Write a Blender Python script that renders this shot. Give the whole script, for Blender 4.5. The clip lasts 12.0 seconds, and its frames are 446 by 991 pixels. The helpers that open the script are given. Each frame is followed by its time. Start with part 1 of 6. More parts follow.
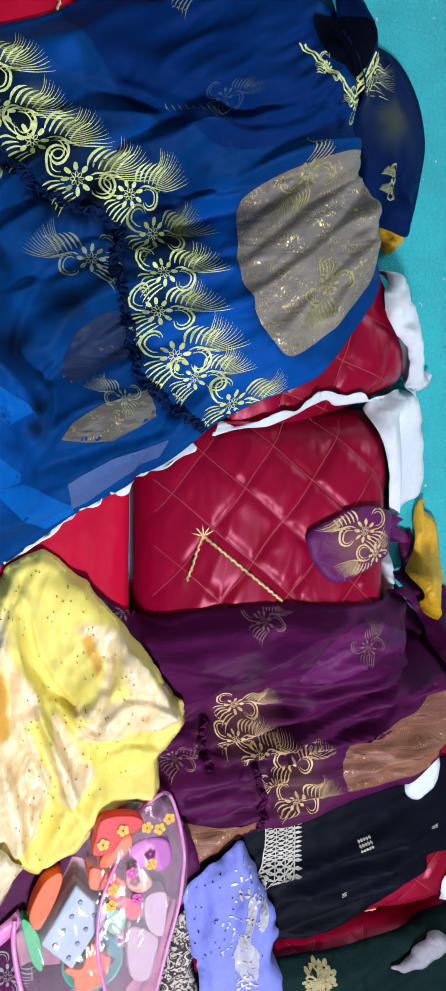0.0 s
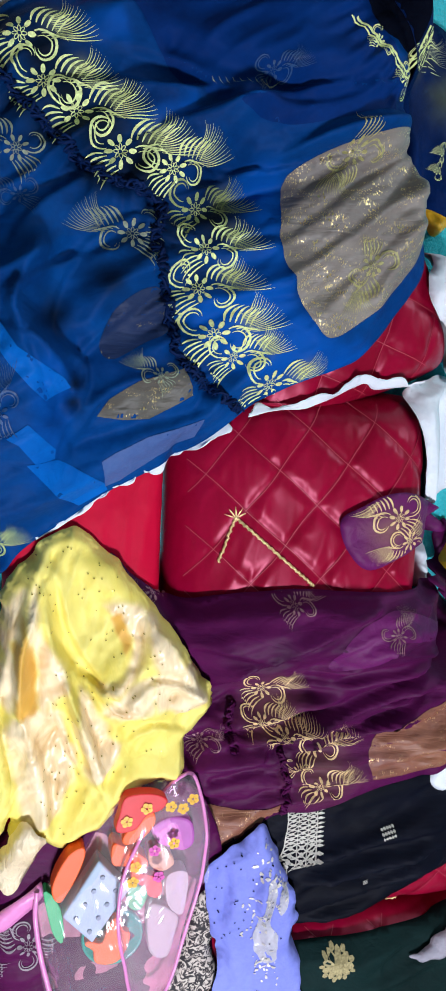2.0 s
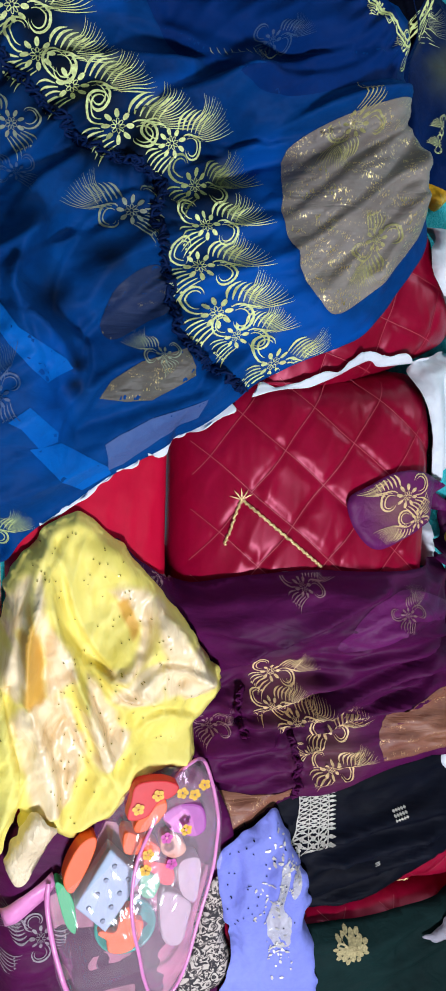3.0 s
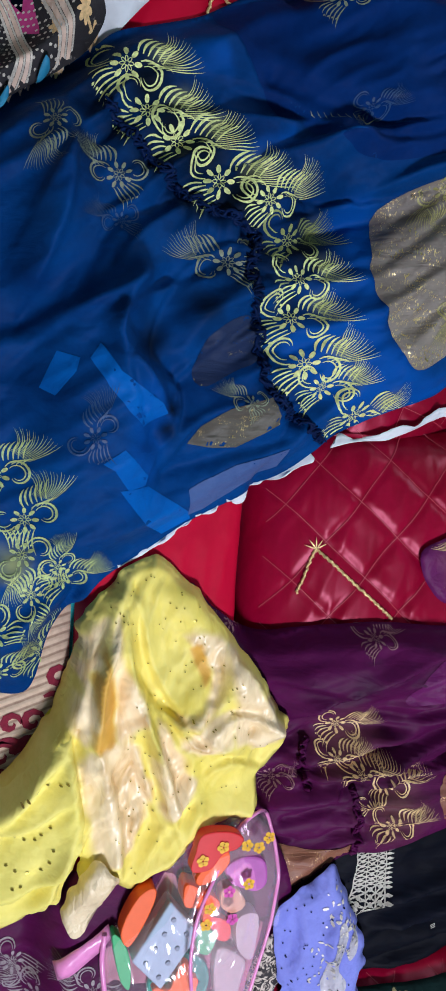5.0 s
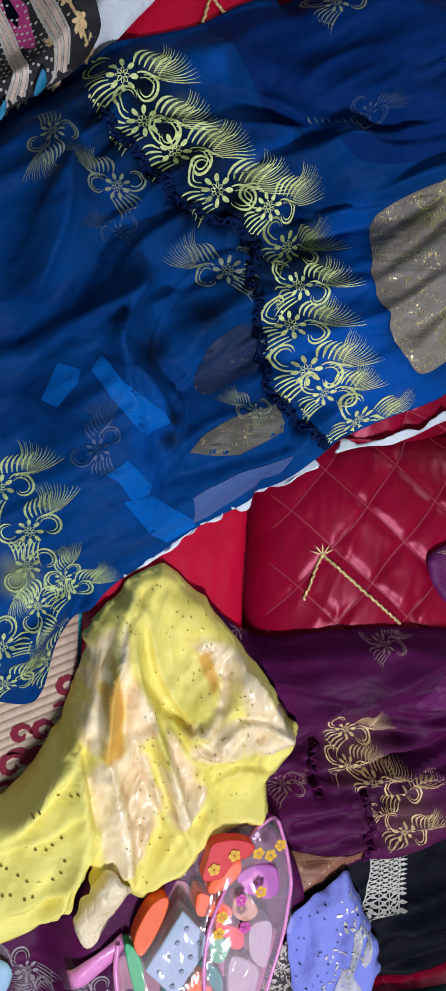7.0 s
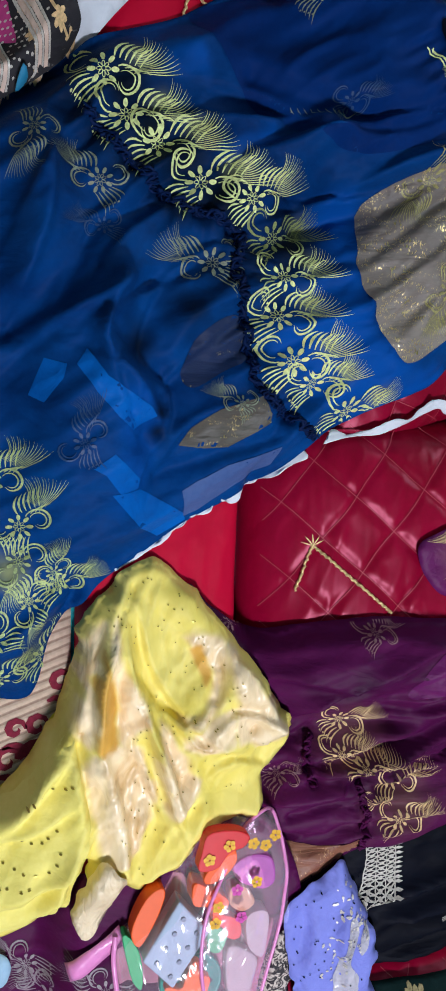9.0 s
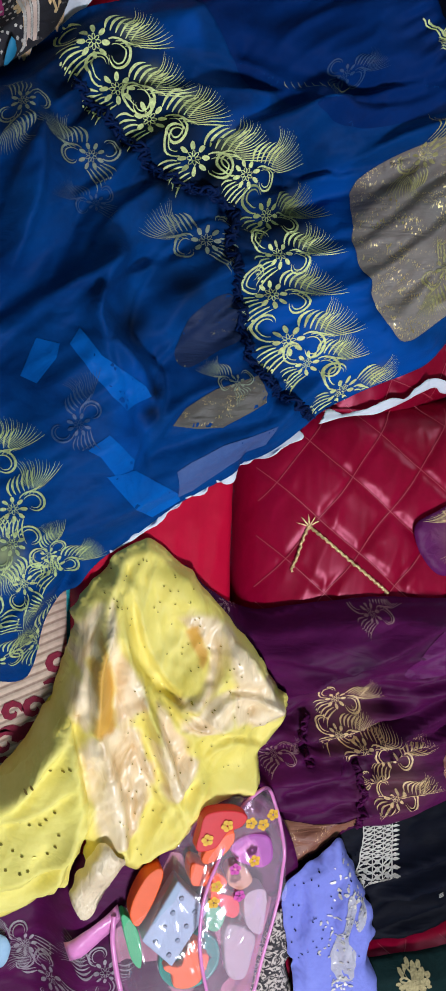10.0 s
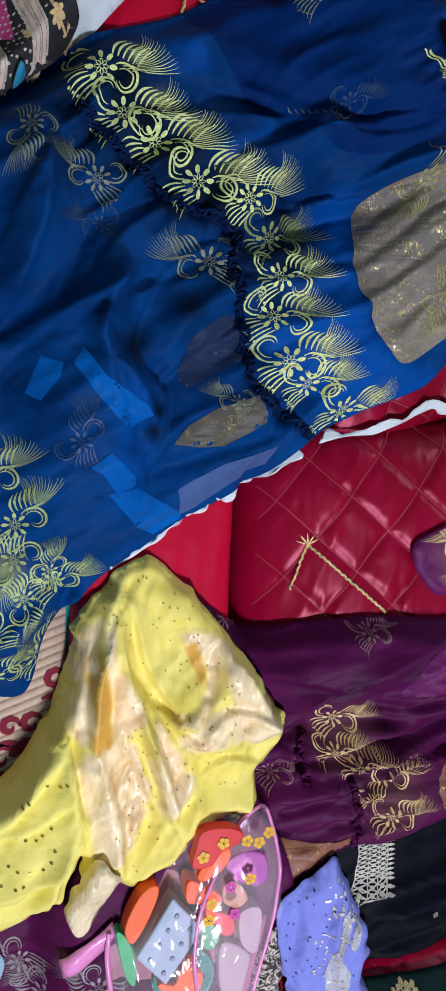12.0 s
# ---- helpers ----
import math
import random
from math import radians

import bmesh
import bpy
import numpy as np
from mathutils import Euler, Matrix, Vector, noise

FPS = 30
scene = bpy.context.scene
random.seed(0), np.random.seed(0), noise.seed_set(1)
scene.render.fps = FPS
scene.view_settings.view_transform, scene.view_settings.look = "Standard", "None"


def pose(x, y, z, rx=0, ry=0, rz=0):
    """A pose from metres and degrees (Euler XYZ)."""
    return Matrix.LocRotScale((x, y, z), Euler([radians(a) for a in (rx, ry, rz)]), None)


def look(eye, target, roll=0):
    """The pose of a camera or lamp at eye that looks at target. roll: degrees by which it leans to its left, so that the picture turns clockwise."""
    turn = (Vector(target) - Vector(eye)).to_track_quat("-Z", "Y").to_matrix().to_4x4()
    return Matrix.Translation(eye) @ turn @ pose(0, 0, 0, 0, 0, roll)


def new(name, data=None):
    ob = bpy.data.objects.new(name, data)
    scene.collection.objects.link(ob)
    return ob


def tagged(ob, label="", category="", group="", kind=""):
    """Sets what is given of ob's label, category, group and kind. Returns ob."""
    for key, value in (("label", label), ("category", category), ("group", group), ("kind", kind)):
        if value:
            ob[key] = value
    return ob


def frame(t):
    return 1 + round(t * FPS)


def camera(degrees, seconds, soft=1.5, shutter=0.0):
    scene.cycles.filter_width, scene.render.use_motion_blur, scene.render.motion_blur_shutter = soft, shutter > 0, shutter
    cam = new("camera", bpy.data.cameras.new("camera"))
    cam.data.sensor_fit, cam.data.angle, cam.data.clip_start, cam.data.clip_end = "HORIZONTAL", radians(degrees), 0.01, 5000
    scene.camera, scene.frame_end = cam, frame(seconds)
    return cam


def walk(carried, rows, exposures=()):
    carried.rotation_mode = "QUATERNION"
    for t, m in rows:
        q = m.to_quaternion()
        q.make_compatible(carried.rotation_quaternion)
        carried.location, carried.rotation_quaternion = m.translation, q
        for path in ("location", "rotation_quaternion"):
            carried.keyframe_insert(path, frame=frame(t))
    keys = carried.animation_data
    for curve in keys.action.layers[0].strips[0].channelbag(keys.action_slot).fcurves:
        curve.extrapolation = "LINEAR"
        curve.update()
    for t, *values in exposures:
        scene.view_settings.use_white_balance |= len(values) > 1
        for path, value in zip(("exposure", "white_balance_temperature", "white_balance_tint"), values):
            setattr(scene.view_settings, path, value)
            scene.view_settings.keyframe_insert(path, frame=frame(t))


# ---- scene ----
from mathutils import geometry

cam = camera(30.5, 12.0, soft=2.0)
ROWS = [
    (0.0, 0.0000, 0.0000, 1.3000, -8.272, -18.166, 1.325),
    (0.2, -0.0030, -0.0010, 1.3000, -9.054, -17.303, 2.961),
    (0.5, -0.0065, 0.0029, 1.2950, -8.871, -17.348, 2.624),
    (1.0, -0.0075, 0.0173, 1.2873, -10.619, -16.076, 4.320),
    (1.5, -0.0165, 0.0117, 1.2915, -10.046, -15.927, 4.567),
    (2.0, -0.0088, -0.0035, 1.2850, -9.969, -16.125, 2.909),
    (2.5, -0.0139, -0.0065, 1.2847, -9.623, -16.170, 3.094),
    (2.7, -0.0186, -0.0116, 1.2777, -10.158, -16.546, 2.594),
    (4.3, -0.0929, -0.0565, 1.2349, -10.356, -20.054, 0.999),
    (4.5, -0.1096, -0.0486, 1.2377, -8.991, -20.876, 1.220),
    (5.0, -0.1550, -0.0265, 1.2311, -7.649, -17.594, 4.091),
    (5.5, -0.1469, -0.0135, 1.2392, -6.285, -15.990, 3.693),
    (6.0, -0.1426, -0.0123, 1.2333, -7.589, -16.075, 3.700),
    (6.5, -0.1406, -0.0177, 1.2327, -7.426, -16.643, 3.182),
    (8.5, -0.1331, -0.0138, 1.2430, -6.565, -16.447, 2.419),
    (9.0, -0.1265, -0.0198, 1.2413, -7.244, -16.796, 1.898),
    (9.5, -0.1217, -0.0200, 1.2364, -8.343, -17.562, 2.400),
    (10.0, -0.1233, -0.0226, 1.2351, -8.389, -17.107, 1.556),
    (10.5, -0.1233, -0.0196, 1.2528, -5.783, -17.511, 1.366),
    (11.0, -0.1266, -0.0187, 1.2452, -6.796, -17.191, 1.805),
    (11.5, -0.1323, -0.0162, 1.2436, -7.122, -17.390, 2.222),
    (12.0, -0.1341, -0.0158, 1.2412, -7.623, -17.411, 2.272),
]
EXPOSURES = [(0.0, 0.35), (2.7, 0.32), (4.4, 0.02), (12.0, 0.0)]

walk(cam, [(t, pose(*p)) for t, *p in ROWS], EXPOSURES)

# ---- light ----
world = bpy.data.worlds.new("sky")
scene.world = world
world.use_nodes = True
_wn = world.node_tree.nodes
_sky = _wn.new("ShaderNodeTexSky")
_sky.sky_type, _sky.sun_disc = "NISHITA", False
_sky.sun_elevation, _sky.sun_rotation = radians(40), radians(90)
world.node_tree.links.new(_sky.outputs[0], _wn["Background"].inputs["Color"])
_wn["Background"].inputs["Strength"].default_value = 0.06


def area_lamp(name, eye, target, sx, sy, watts, colour):
    data = bpy.data.lights.new(name, "AREA")
    data.shape, data.size, data.size_y, data.energy, data.color = "RECTANGLE", sx, sy, watts, colour
    ob = new(name, data)
    ob.matrix_world = look(eye, target)
    return ob


area_lamp("window_daylight", (2.50, 1.5, 1.55), (0.3, -0.1, 0.1), 1.2, 1.2, 23, (0.86, 0.95, 1.06))
# added key light with no visible source, placed to balance the cloths' brightness
area_lamp("unseen_key_light", (0.05, -1.52, 2.22), (0.28, -0.3, 0.1), 0.3, 0.3, 55, (0.92, 0.945, 1.075))

# ---- materials ----


def material(name):
    m = bpy.data.materials.new(name)
    m.use_nodes = True
    nt = m.node_tree
    return m, nt, nt.nodes["Principled BSDF"]


def link(nt, a, b):
    nt.links.new(a, b)


def coords(nt, scale=(1, 1, 1), turn=0.0):
    tc = nt.nodes.new("ShaderNodeTexCoord")
    mp = nt.nodes.new("ShaderNodeMapping")
    mp.inputs["Scale"].default_value = scale
    mp.inputs["Rotation"].default_value = (0, 0, radians(turn))
    link(nt, tc.outputs["Object"], mp.inputs["Vector"])
    return mp.outputs[0]


def noise_tex(nt, vec, scale, detail=4.0, rough=0.55, distort=0.0):
    n = nt.nodes.new("ShaderNodeTexNoise")
    n.inputs["Scale"].default_value, n.inputs["Detail"].default_value = scale, detail
    n.inputs["Roughness"].default_value, n.inputs["Distortion"].default_value = rough, distort
    link(nt, vec, n.inputs["Vector"])
    return n.outputs["Fac"]


def ramp(nt, fac, *stops):
    r = nt.nodes.new("ShaderNodeValToRGB")
    while len(r.color_ramp.elements) < len(stops):
        r.color_ramp.elements.new(0.5)
    for e, (p, c) in zip(r.color_ramp.elements, stops):
        e.position, e.color = p, (*c, 1) if len(c) == 3 else c
    link(nt, fac, r.inputs[0])
    return r.outputs[0]


def mix(nt, fac, a, b, mode="MIX"):
    n = nt.nodes.new("ShaderNodeMix")
    n.data_type, n.blend_type = "RGBA", mode
    for sock, v in ((n.inputs[0], fac), (n.inputs[6], a), (n.inputs[7], b)):
        if hasattr(v, "is_linked"):
            link(nt, v, sock)
        elif isinstance(v, (int, float)):
            sock.default_value = v
        else:
            sock.default_value = (*v, 1)
    return n.outputs[2]


def bump(nt, bsdf, height, strength, dist):
    b = nt.nodes.new("ShaderNodeBump")
    b.inputs["Strength"].default_value, b.inputs["Distance"].default_value = strength, dist
    link(nt, height, b.inputs["Height"])
    link(nt, b.outputs[0], bsdf.inputs["Normal"])


def attribute(nt, name):
    a = nt.nodes.new("ShaderNodeAttribute")
    a.attribute_name = name
    return a.outputs["Fac"]


def creases(nt, vec, scale):
    """Sharp crease lines: where a slow noise crosses its middle."""
    n = noise_tex(nt, vec, scale, 2, 0.5, 0.9)
    a, c = nt.nodes.new("ShaderNodeMath"), nt.nodes.new("ShaderNodeMath")
    a.operation, c.operation = "SUBTRACT", "ABSOLUTE"
    a.inputs[1].default_value = 0.5
    link(nt, n, a.inputs[0])
    link(nt, a.outputs[0], c.inputs[0])
    d = nt.nodes.new("ShaderNodeMath")
    d.operation = "MULTIPLY"
    d.inputs[1].default_value = 3.0
    link(nt, c.outputs[0], d.inputs[0])
    return d.outputs[0]


def cloth_mat(name, dark, light, rough=0.6, sheen=0.3, weave=900, crease=26, wrinkle=0.5, stretch=(1, 1, 1), turn=0.0,
              spec=0.4, glitter=0.0, glitter_colour=(0.9, 0.72, 0.3), fleck=650, alpha=1.0, print_colour=None, dark_print=None, light_print=None, detail=5, sharp=0.35):
    """Woven cloth: colour drifts at two scales, fine creases and threads in relief, loose glitter threads if asked."""
    m, nt, b = material(name)
    v = coords(nt, stretch, turn)
    big = noise_tex(nt, v, 5.0, 5, 0.6, 0.4)
    col = ramp(nt, big, (0.3, dark), (0.7, light))
    fine = noise_tex(nt, coords(nt), 140, 3)
    col = mix(nt, 0.18, col, ramp(nt, fine, (0.3, dark), (0.72, light)))
    if light_print:
        col = mix(nt, attribute(nt, "light_print"), col, light_print)
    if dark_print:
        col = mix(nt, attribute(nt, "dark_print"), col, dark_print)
    if print_colour:
        col = mix(nt, attribute(nt, "gold_print"), col, print_colour)
    b.inputs["Roughness"].default_value = rough
    b.inputs["Specular IOR Level"].default_value = spec
    b.inputs["Sheen Weight"].default_value = sheen
    b.inputs["Sheen Roughness"].default_value = 0.35
    b.inputs["Sheen Tint"].default_value = (*light, 1)
    if glitter:
        w = nt.nodes.new("ShaderNodeTexVoronoi")
        w.inputs["Scale"].default_value = fleck
        link(nt, coords(nt, (1, 0.45, 1), 25), w.inputs["Vector"])
        cell = ramp(nt, w.outputs["Color"], (0.70, (0, 0, 0)), (0.78, (1, 1, 1)))
        patch = ramp(nt, noise_tex(nt, coords(nt, (1, 2.4, 1), 28), 26, 3), (0.66 - 0.25 * glitter, (0, 0, 0)), (0.78 - 0.2 * glitter, (1, 1, 1)))
        g = mix(nt, 1.0, cell, patch, "MULTIPLY")
        col = mix(nt, g, col, glitter_colour)
        link(nt, g, b.inputs["Metallic"])
        link(nt, ramp(nt, g, (0, (rough,) * 3), (1, (0.28,) * 3)), b.inputs["Roughness"])
    link(nt, col, b.inputs["Base Color"])
    wr = noise_tex(nt, v, crease, detail, 0.55, 1.2)
    th = noise_tex(nt, coords(nt), weave, 1)
    h = mix(nt, 0.06, mix(nt, sharp, wr, creases(nt, v, crease * 0.5)), th)
    bump(nt, b, h, wrinkle, 0.012)
    b.inputs["Alpha"].default_value = alpha
    return m


def plain_mat(name, colour, rough=0.5, metal=0.0, alpha=1.0, spec=0.5, vary=0.12, scale=60, relief=0.1):
    m, nt, b = material(name)
    n = noise_tex(nt, coords(nt), scale, 4)
    col = ramp(nt, n, (0.25, tuple(c * (1 - vary) for c in colour)), (0.75, tuple(min(1, c * (1 + vary)) for c in colour)))
    link(nt, col, b.inputs["Base Color"])
    b.inputs["Roughness"].default_value, b.inputs["Metallic"].default_value = rough, metal
    b.inputs["Alpha"].default_value, b.inputs["Specular IOR Level"].default_value = alpha, spec
    bump(nt, b, n, relief, 0.003)
    return m


def carpet_mat():
    m, nt, b = material("turquoise carpet pile")
    v = coords(nt)
    big = noise_tex(nt, v, 9, 6, 0.65, 0.6)
    tuft = noise_tex(nt, v, 190, 4, 0.7)
    col = ramp(nt, big, (0.3, (0.0, 0.46, 0.52)), (0.7, (0.006, 0.66, 0.74)))
    col = mix(nt, 0.45, col, ramp(nt, tuft, (0.3, (0.0, 0.30, 0.37)), (0.7, (0.02, 0.68, 0.76))))
    link(nt, col, b.inputs["Base Color"])
    b.inputs["Roughness"].default_value, b.inputs["Sheen Weight"].default_value = 0.9, 0.3
    bump(nt, b, mix(nt, 0.5, big, tuft), 0.7, 0.02)
    return m


def rug_mat():
    m, nt, b = material("cream rug with ribs")
    w = nt.nodes.new("ShaderNodeTexWave")
    w.bands_direction = "X"
    w.inputs["Scale"].default_value, w.inputs["Distortion"].default_value = 24, 0.6
    link(nt, coords(nt, turn=70), w.inputs["Vector"])
    col = ramp(nt, w.outputs["Fac"], (0.05, (0.24, 0.14, 0.10)), (0.35, (0.64, 0.48, 0.36)))
    col = mix(nt, 0.3, col, ramp(nt, noise_tex(nt, coords(nt), 160, 3), (0.3, (0.42, 0.29, 0.2)), (0.7, (0.75, 0.58, 0.45))))
    link(nt, col, b.inputs["Base Color"])
    b.inputs["Roughness"].default_value = 0.9
    bump(nt, b, w.outputs["Fac"], 0.5, 0.004)
    return m


# the near-black tint of the blue chiffon is fold shade put into the colour
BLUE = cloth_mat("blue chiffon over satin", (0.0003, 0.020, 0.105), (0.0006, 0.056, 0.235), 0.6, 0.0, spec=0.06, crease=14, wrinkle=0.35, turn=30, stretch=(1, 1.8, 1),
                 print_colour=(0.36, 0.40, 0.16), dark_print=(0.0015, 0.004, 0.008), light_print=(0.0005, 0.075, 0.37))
BLUE_DEEP = cloth_mat("deep blue chiffon", (0.0003, 0.014, 0.092), (0.0006, 0.034, 0.182), 0.65, 0.0, spec=0.06, crease=16, wrinkle=0.35, turn=20,
                      print_colour=(0.30, 0.34, 0.13), dark_print=(0.002, 0.004, 0.01))
BLUE_SATIN = cloth_mat("bright blue satin", (0.0006, 0.075, 0.34), (0.001, 0.125, 0.48), 0.5, 0.0, spec=0.06, crease=30, wrinkle=0.4)
NAVY = cloth_mat("near black navy", (0.0005, 0.001, 0.004), (0.001, 0.003, 0.012), 0.8, 0.0, spec=0.05)
# sleeve blue taken down in colour to carry its shadow
SLEEVE = cloth_mat("navy sleeve darkened for shade", (0.0005, 0.006, 0.035), (0.001, 0.018, 0.10), 0.6, 0.0, spec=0.05, print_colour=(0.10, 0.12, 0.05), dark_print=(0.002, 0.004, 0.008))
BLUE_HEM = cloth_mat("pale sheer blue hem", (0.025, 0.065, 0.22), (0.07, 0.13, 0.32), 0.6, 0.0, spec=0.15)
SHEER = cloth_mat("sheer taupe with gold glitter", (0.12, 0.10, 0.092), (0.28, 0.245, 0.21), 0.5, 0.0, crease=20, stretch=(0.5, 2.2, 1), turn=28, glitter=0.8)
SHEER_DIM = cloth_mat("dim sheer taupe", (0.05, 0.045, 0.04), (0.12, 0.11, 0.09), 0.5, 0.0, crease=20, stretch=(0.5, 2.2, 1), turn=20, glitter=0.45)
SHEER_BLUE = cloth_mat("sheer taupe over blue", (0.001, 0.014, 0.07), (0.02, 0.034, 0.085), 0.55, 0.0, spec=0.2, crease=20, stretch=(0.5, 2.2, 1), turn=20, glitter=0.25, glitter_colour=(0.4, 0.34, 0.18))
BRONZE = cloth_mat("sheer bronze with glitter", (0.14, 0.042, 0.045), (0.30, 0.125, 0.06), 0.48, 0.3, stretch=(0.5, 2.0, 1), turn=25, glitter=0.5, glitter_colour=(0.95, 0.6, 0.3))
LIME_THREAD = plain_mat("pale lime gold print", (0.66, 0.74, 0.31), 0.6, 0.0, vary=0.3, scale=220)
GOLD_THREAD = plain_mat("pale gold print", (0.72, 0.50, 0.25), 0.55, 0.0, vary=0.3, scale=220)
MID_THREAD = plain_mat("muted lime print", (0.42, 0.52, 0.22), 0.6, 0.0, vary=0.4, scale=220)
DULL_THREAD = plain_mat("dull grey gold print", (0.20, 0.24, 0.17), 0.6, 0.0, vary=0.35, scale=220)
FADED_GOLD = plain_mat("faded gold medallion print", (0.34, 0.28, 0.13), 0.7, 0.0, vary=0.5, scale=260)
# the lime print again, its colour lowered for a sprig in shade
SHADED_LIME_THREAD = plain_mat("lime print darkened for shade", (0.24, 0.29, 0.10), 0.6, 0.0, vary=0.3, scale=220)
PALE_OLIVE = plain_mat("pale olive print", (0.36, 0.33, 0.13), 0.5, 0.0, vary=0.4, scale=220)
BLUE_THREAD = plain_mat("faint blue print", (0.012, 0.055, 0.17), 0.6, 0.0, vary=0.3, scale=220)
PLUM_THREAD = plain_mat("faint bronze print", (0.24, 0.11, 0.13), 0.6, 0.0, vary=0.4, scale=220)
LILAC_PRINT = plain_mat("muted lilac print", (0.27, 0.21, 0.25), 0.6, 0.0, vary=0.3, scale=220)
SILVER_THREAD = plain_mat("silver grey lace thread", (0.62, 0.58, 0.52), 0.45, 0.2, vary=0.3, scale=300)
PURPLE = cloth_mat("plum chiffon", (0.034, 0.0015, 0.026), (0.095, 0.005, 0.066), 0.55, 0.0, spec=0.12, crease=18, detail=3, wrinkle=0.3, stretch=(0.7, 1.8, 1), turn=-20,
                   print_colour=(0.40, 0.25, 0.10), dark_print=(0.012, 0.001, 0.014))
PURPLE_SATIN = cloth_mat("plum satin", (0.075, 0.004, 0.060), (0.15, 0.010, 0.115), 0.5, 0.0, spec=0.2, print_colour=(0.40, 0.25, 0.10), dark_print=(0.02, 0.002, 0.03))
RED = cloth_mat("crimson satin", (0.17, 0.001, 0.010), (0.33, 0.002, 0.034), 0.34, 0.0, crease=10, wrinkle=0.14, spec=0.42, stretch=(2.0, 0.55, 1), turn=-12, detail=2, sharp=0.15)
RED.node_tree.nodes["Principled BSDF"].inputs["Specular Tint"].default_value = (1.0, 0.32, 0.45, 1)
RED_PLAIN = cloth_mat("plain crimson satin", (0.42, 0.001, 0.02), (0.54, 0.002, 0.034), 0.6, 0.0, spec=0.12, crease=9, wrinkle=0.12)
STITCH = plain_mat("pink quilting thread", (0.40, 0.03, 0.06), 0.6)
WHITE = cloth_mat("white cotton lining", (0.58, 0.63, 0.70), (0.80, 0.84, 0.88), 0.8, 0.0, crease=24, wrinkle=0.3, detail=2)
BRAID = plain_mat("gold metal braid", (0.80, 0.52, 0.24), 0.35, 0.45, vary=0.45, scale=420, relief=0.5)
YELLOW = cloth_mat("lemon chiffon", (0.60, 0.50, 0.012), (0.82, 0.74, 0.06), 0.6, 0.3, crease=20, wrinkle=0.5, turn=30)


def two_layer_mat(name, dark, light, dark2, light2):
    """Lemon chiffon, and crushed satin where the weave is marked."""
    m, nt, b = material(name)
    v = coords(nt, (1.4, 0.8, 1), 25)
    shiny = attribute(nt, "gold_print")
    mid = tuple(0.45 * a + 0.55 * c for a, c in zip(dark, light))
    # satin sheen painted as colour: pale streaks beside tan ones
    sheen_streak = noise_tex(nt, coords(nt, (1, 0.36, 1), 14), 26, 3, 0.5, 1.2)
    sat = ramp(nt, sheen_streak, (0.32, dark), (0.46, mid), (0.62, light))
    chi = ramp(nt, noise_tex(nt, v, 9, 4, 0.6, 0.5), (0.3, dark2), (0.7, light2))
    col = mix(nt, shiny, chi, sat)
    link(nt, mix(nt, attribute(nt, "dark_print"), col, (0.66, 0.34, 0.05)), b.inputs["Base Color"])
    link(nt, ramp(nt, shiny, (0, (0.65,) * 3), (1, (0.36,) * 3)), b.inputs["Roughness"])
    wr = mix(nt, 0.6, sheen_streak, creases(nt, coords(nt, (1.4, 0.5, 1), 12), 18))
    wr = mix(nt, shiny, mix(nt, 0.4, noise_tex(nt, v, 26, 3, 0.5, 1.0), creases(nt, v, 10)), wr)
    bump(nt, b, wr, 0.34, 0.012)
    return m


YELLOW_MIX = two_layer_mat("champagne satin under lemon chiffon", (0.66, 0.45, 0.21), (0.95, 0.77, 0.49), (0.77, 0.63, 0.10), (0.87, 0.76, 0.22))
YELLOW_SHEER = cloth_mat("sheer lemon chiffon", (0.72, 0.62, 0.10), (0.90, 0.80, 0.24), 0.65, 0.0, crease=16, wrinkle=0.35, stretch=(0.6, 1.8, 1), turn=50)
CREAM = cloth_mat("champagne gold satin", (0.74, 0.55, 0.30), (0.98, 0.85, 0.62), 0.34, 0.1, crease=30, wrinkle=1.0, spec=0.8, stretch=(1.5, 0.8, 1), turn=20)
MUSTARD = cloth_mat("mustard satin", (0.55, 0.29, 0.01), (0.80, 0.46, 0.03), 0.34, 0.2, crease=34, wrinkle=0.7, glitter=0.2)
BLACK = cloth_mat("black crepe", (0.0007, 0.001, 0.0035), (0.003, 0.0042, 0.012), 0.62, 0.0, spec=0.09, crease=14, detail=3, wrinkle=0.3, stretch=(0.5, 2.0, 1), turn=-20)
GREEN = cloth_mat("bottle green velvet", (0.001, 0.008, 0.008), (0.005, 0.024, 0.023), 0.75, 0.02, spec=0.12, crease=20, wrinkle=0.5)
LAVENDER = cloth_mat("periwinkle cotton", (0.15, 0.17, 0.56), (0.24, 0.28, 0.74), 0.7, 0.0, crease=24, wrinkle=0.5)
PALE_BLUE = cloth_mat("pale blue cotton", (0.25, 0.42, 0.6), (0.4, 0.6, 0.75), 0.7, 0.3)


def paisley_mat():
    m, nt, b = material("grey black paisley print")
    n = noise_tex(nt, coords(nt), 75, 2, 0.4, 2.5)
    link(nt, ramp(nt, n, (0.44, (0.02, 0.016, 0.02)), (0.50, (0.16, 0.13, 0.12)), (0.56, (0.55, 0.48, 0.42))), b.inputs["Base Color"])
    b.inputs["Roughness"].default_value = 0.75
    bump(nt, b, n, 0.2, 0.005)
    return m


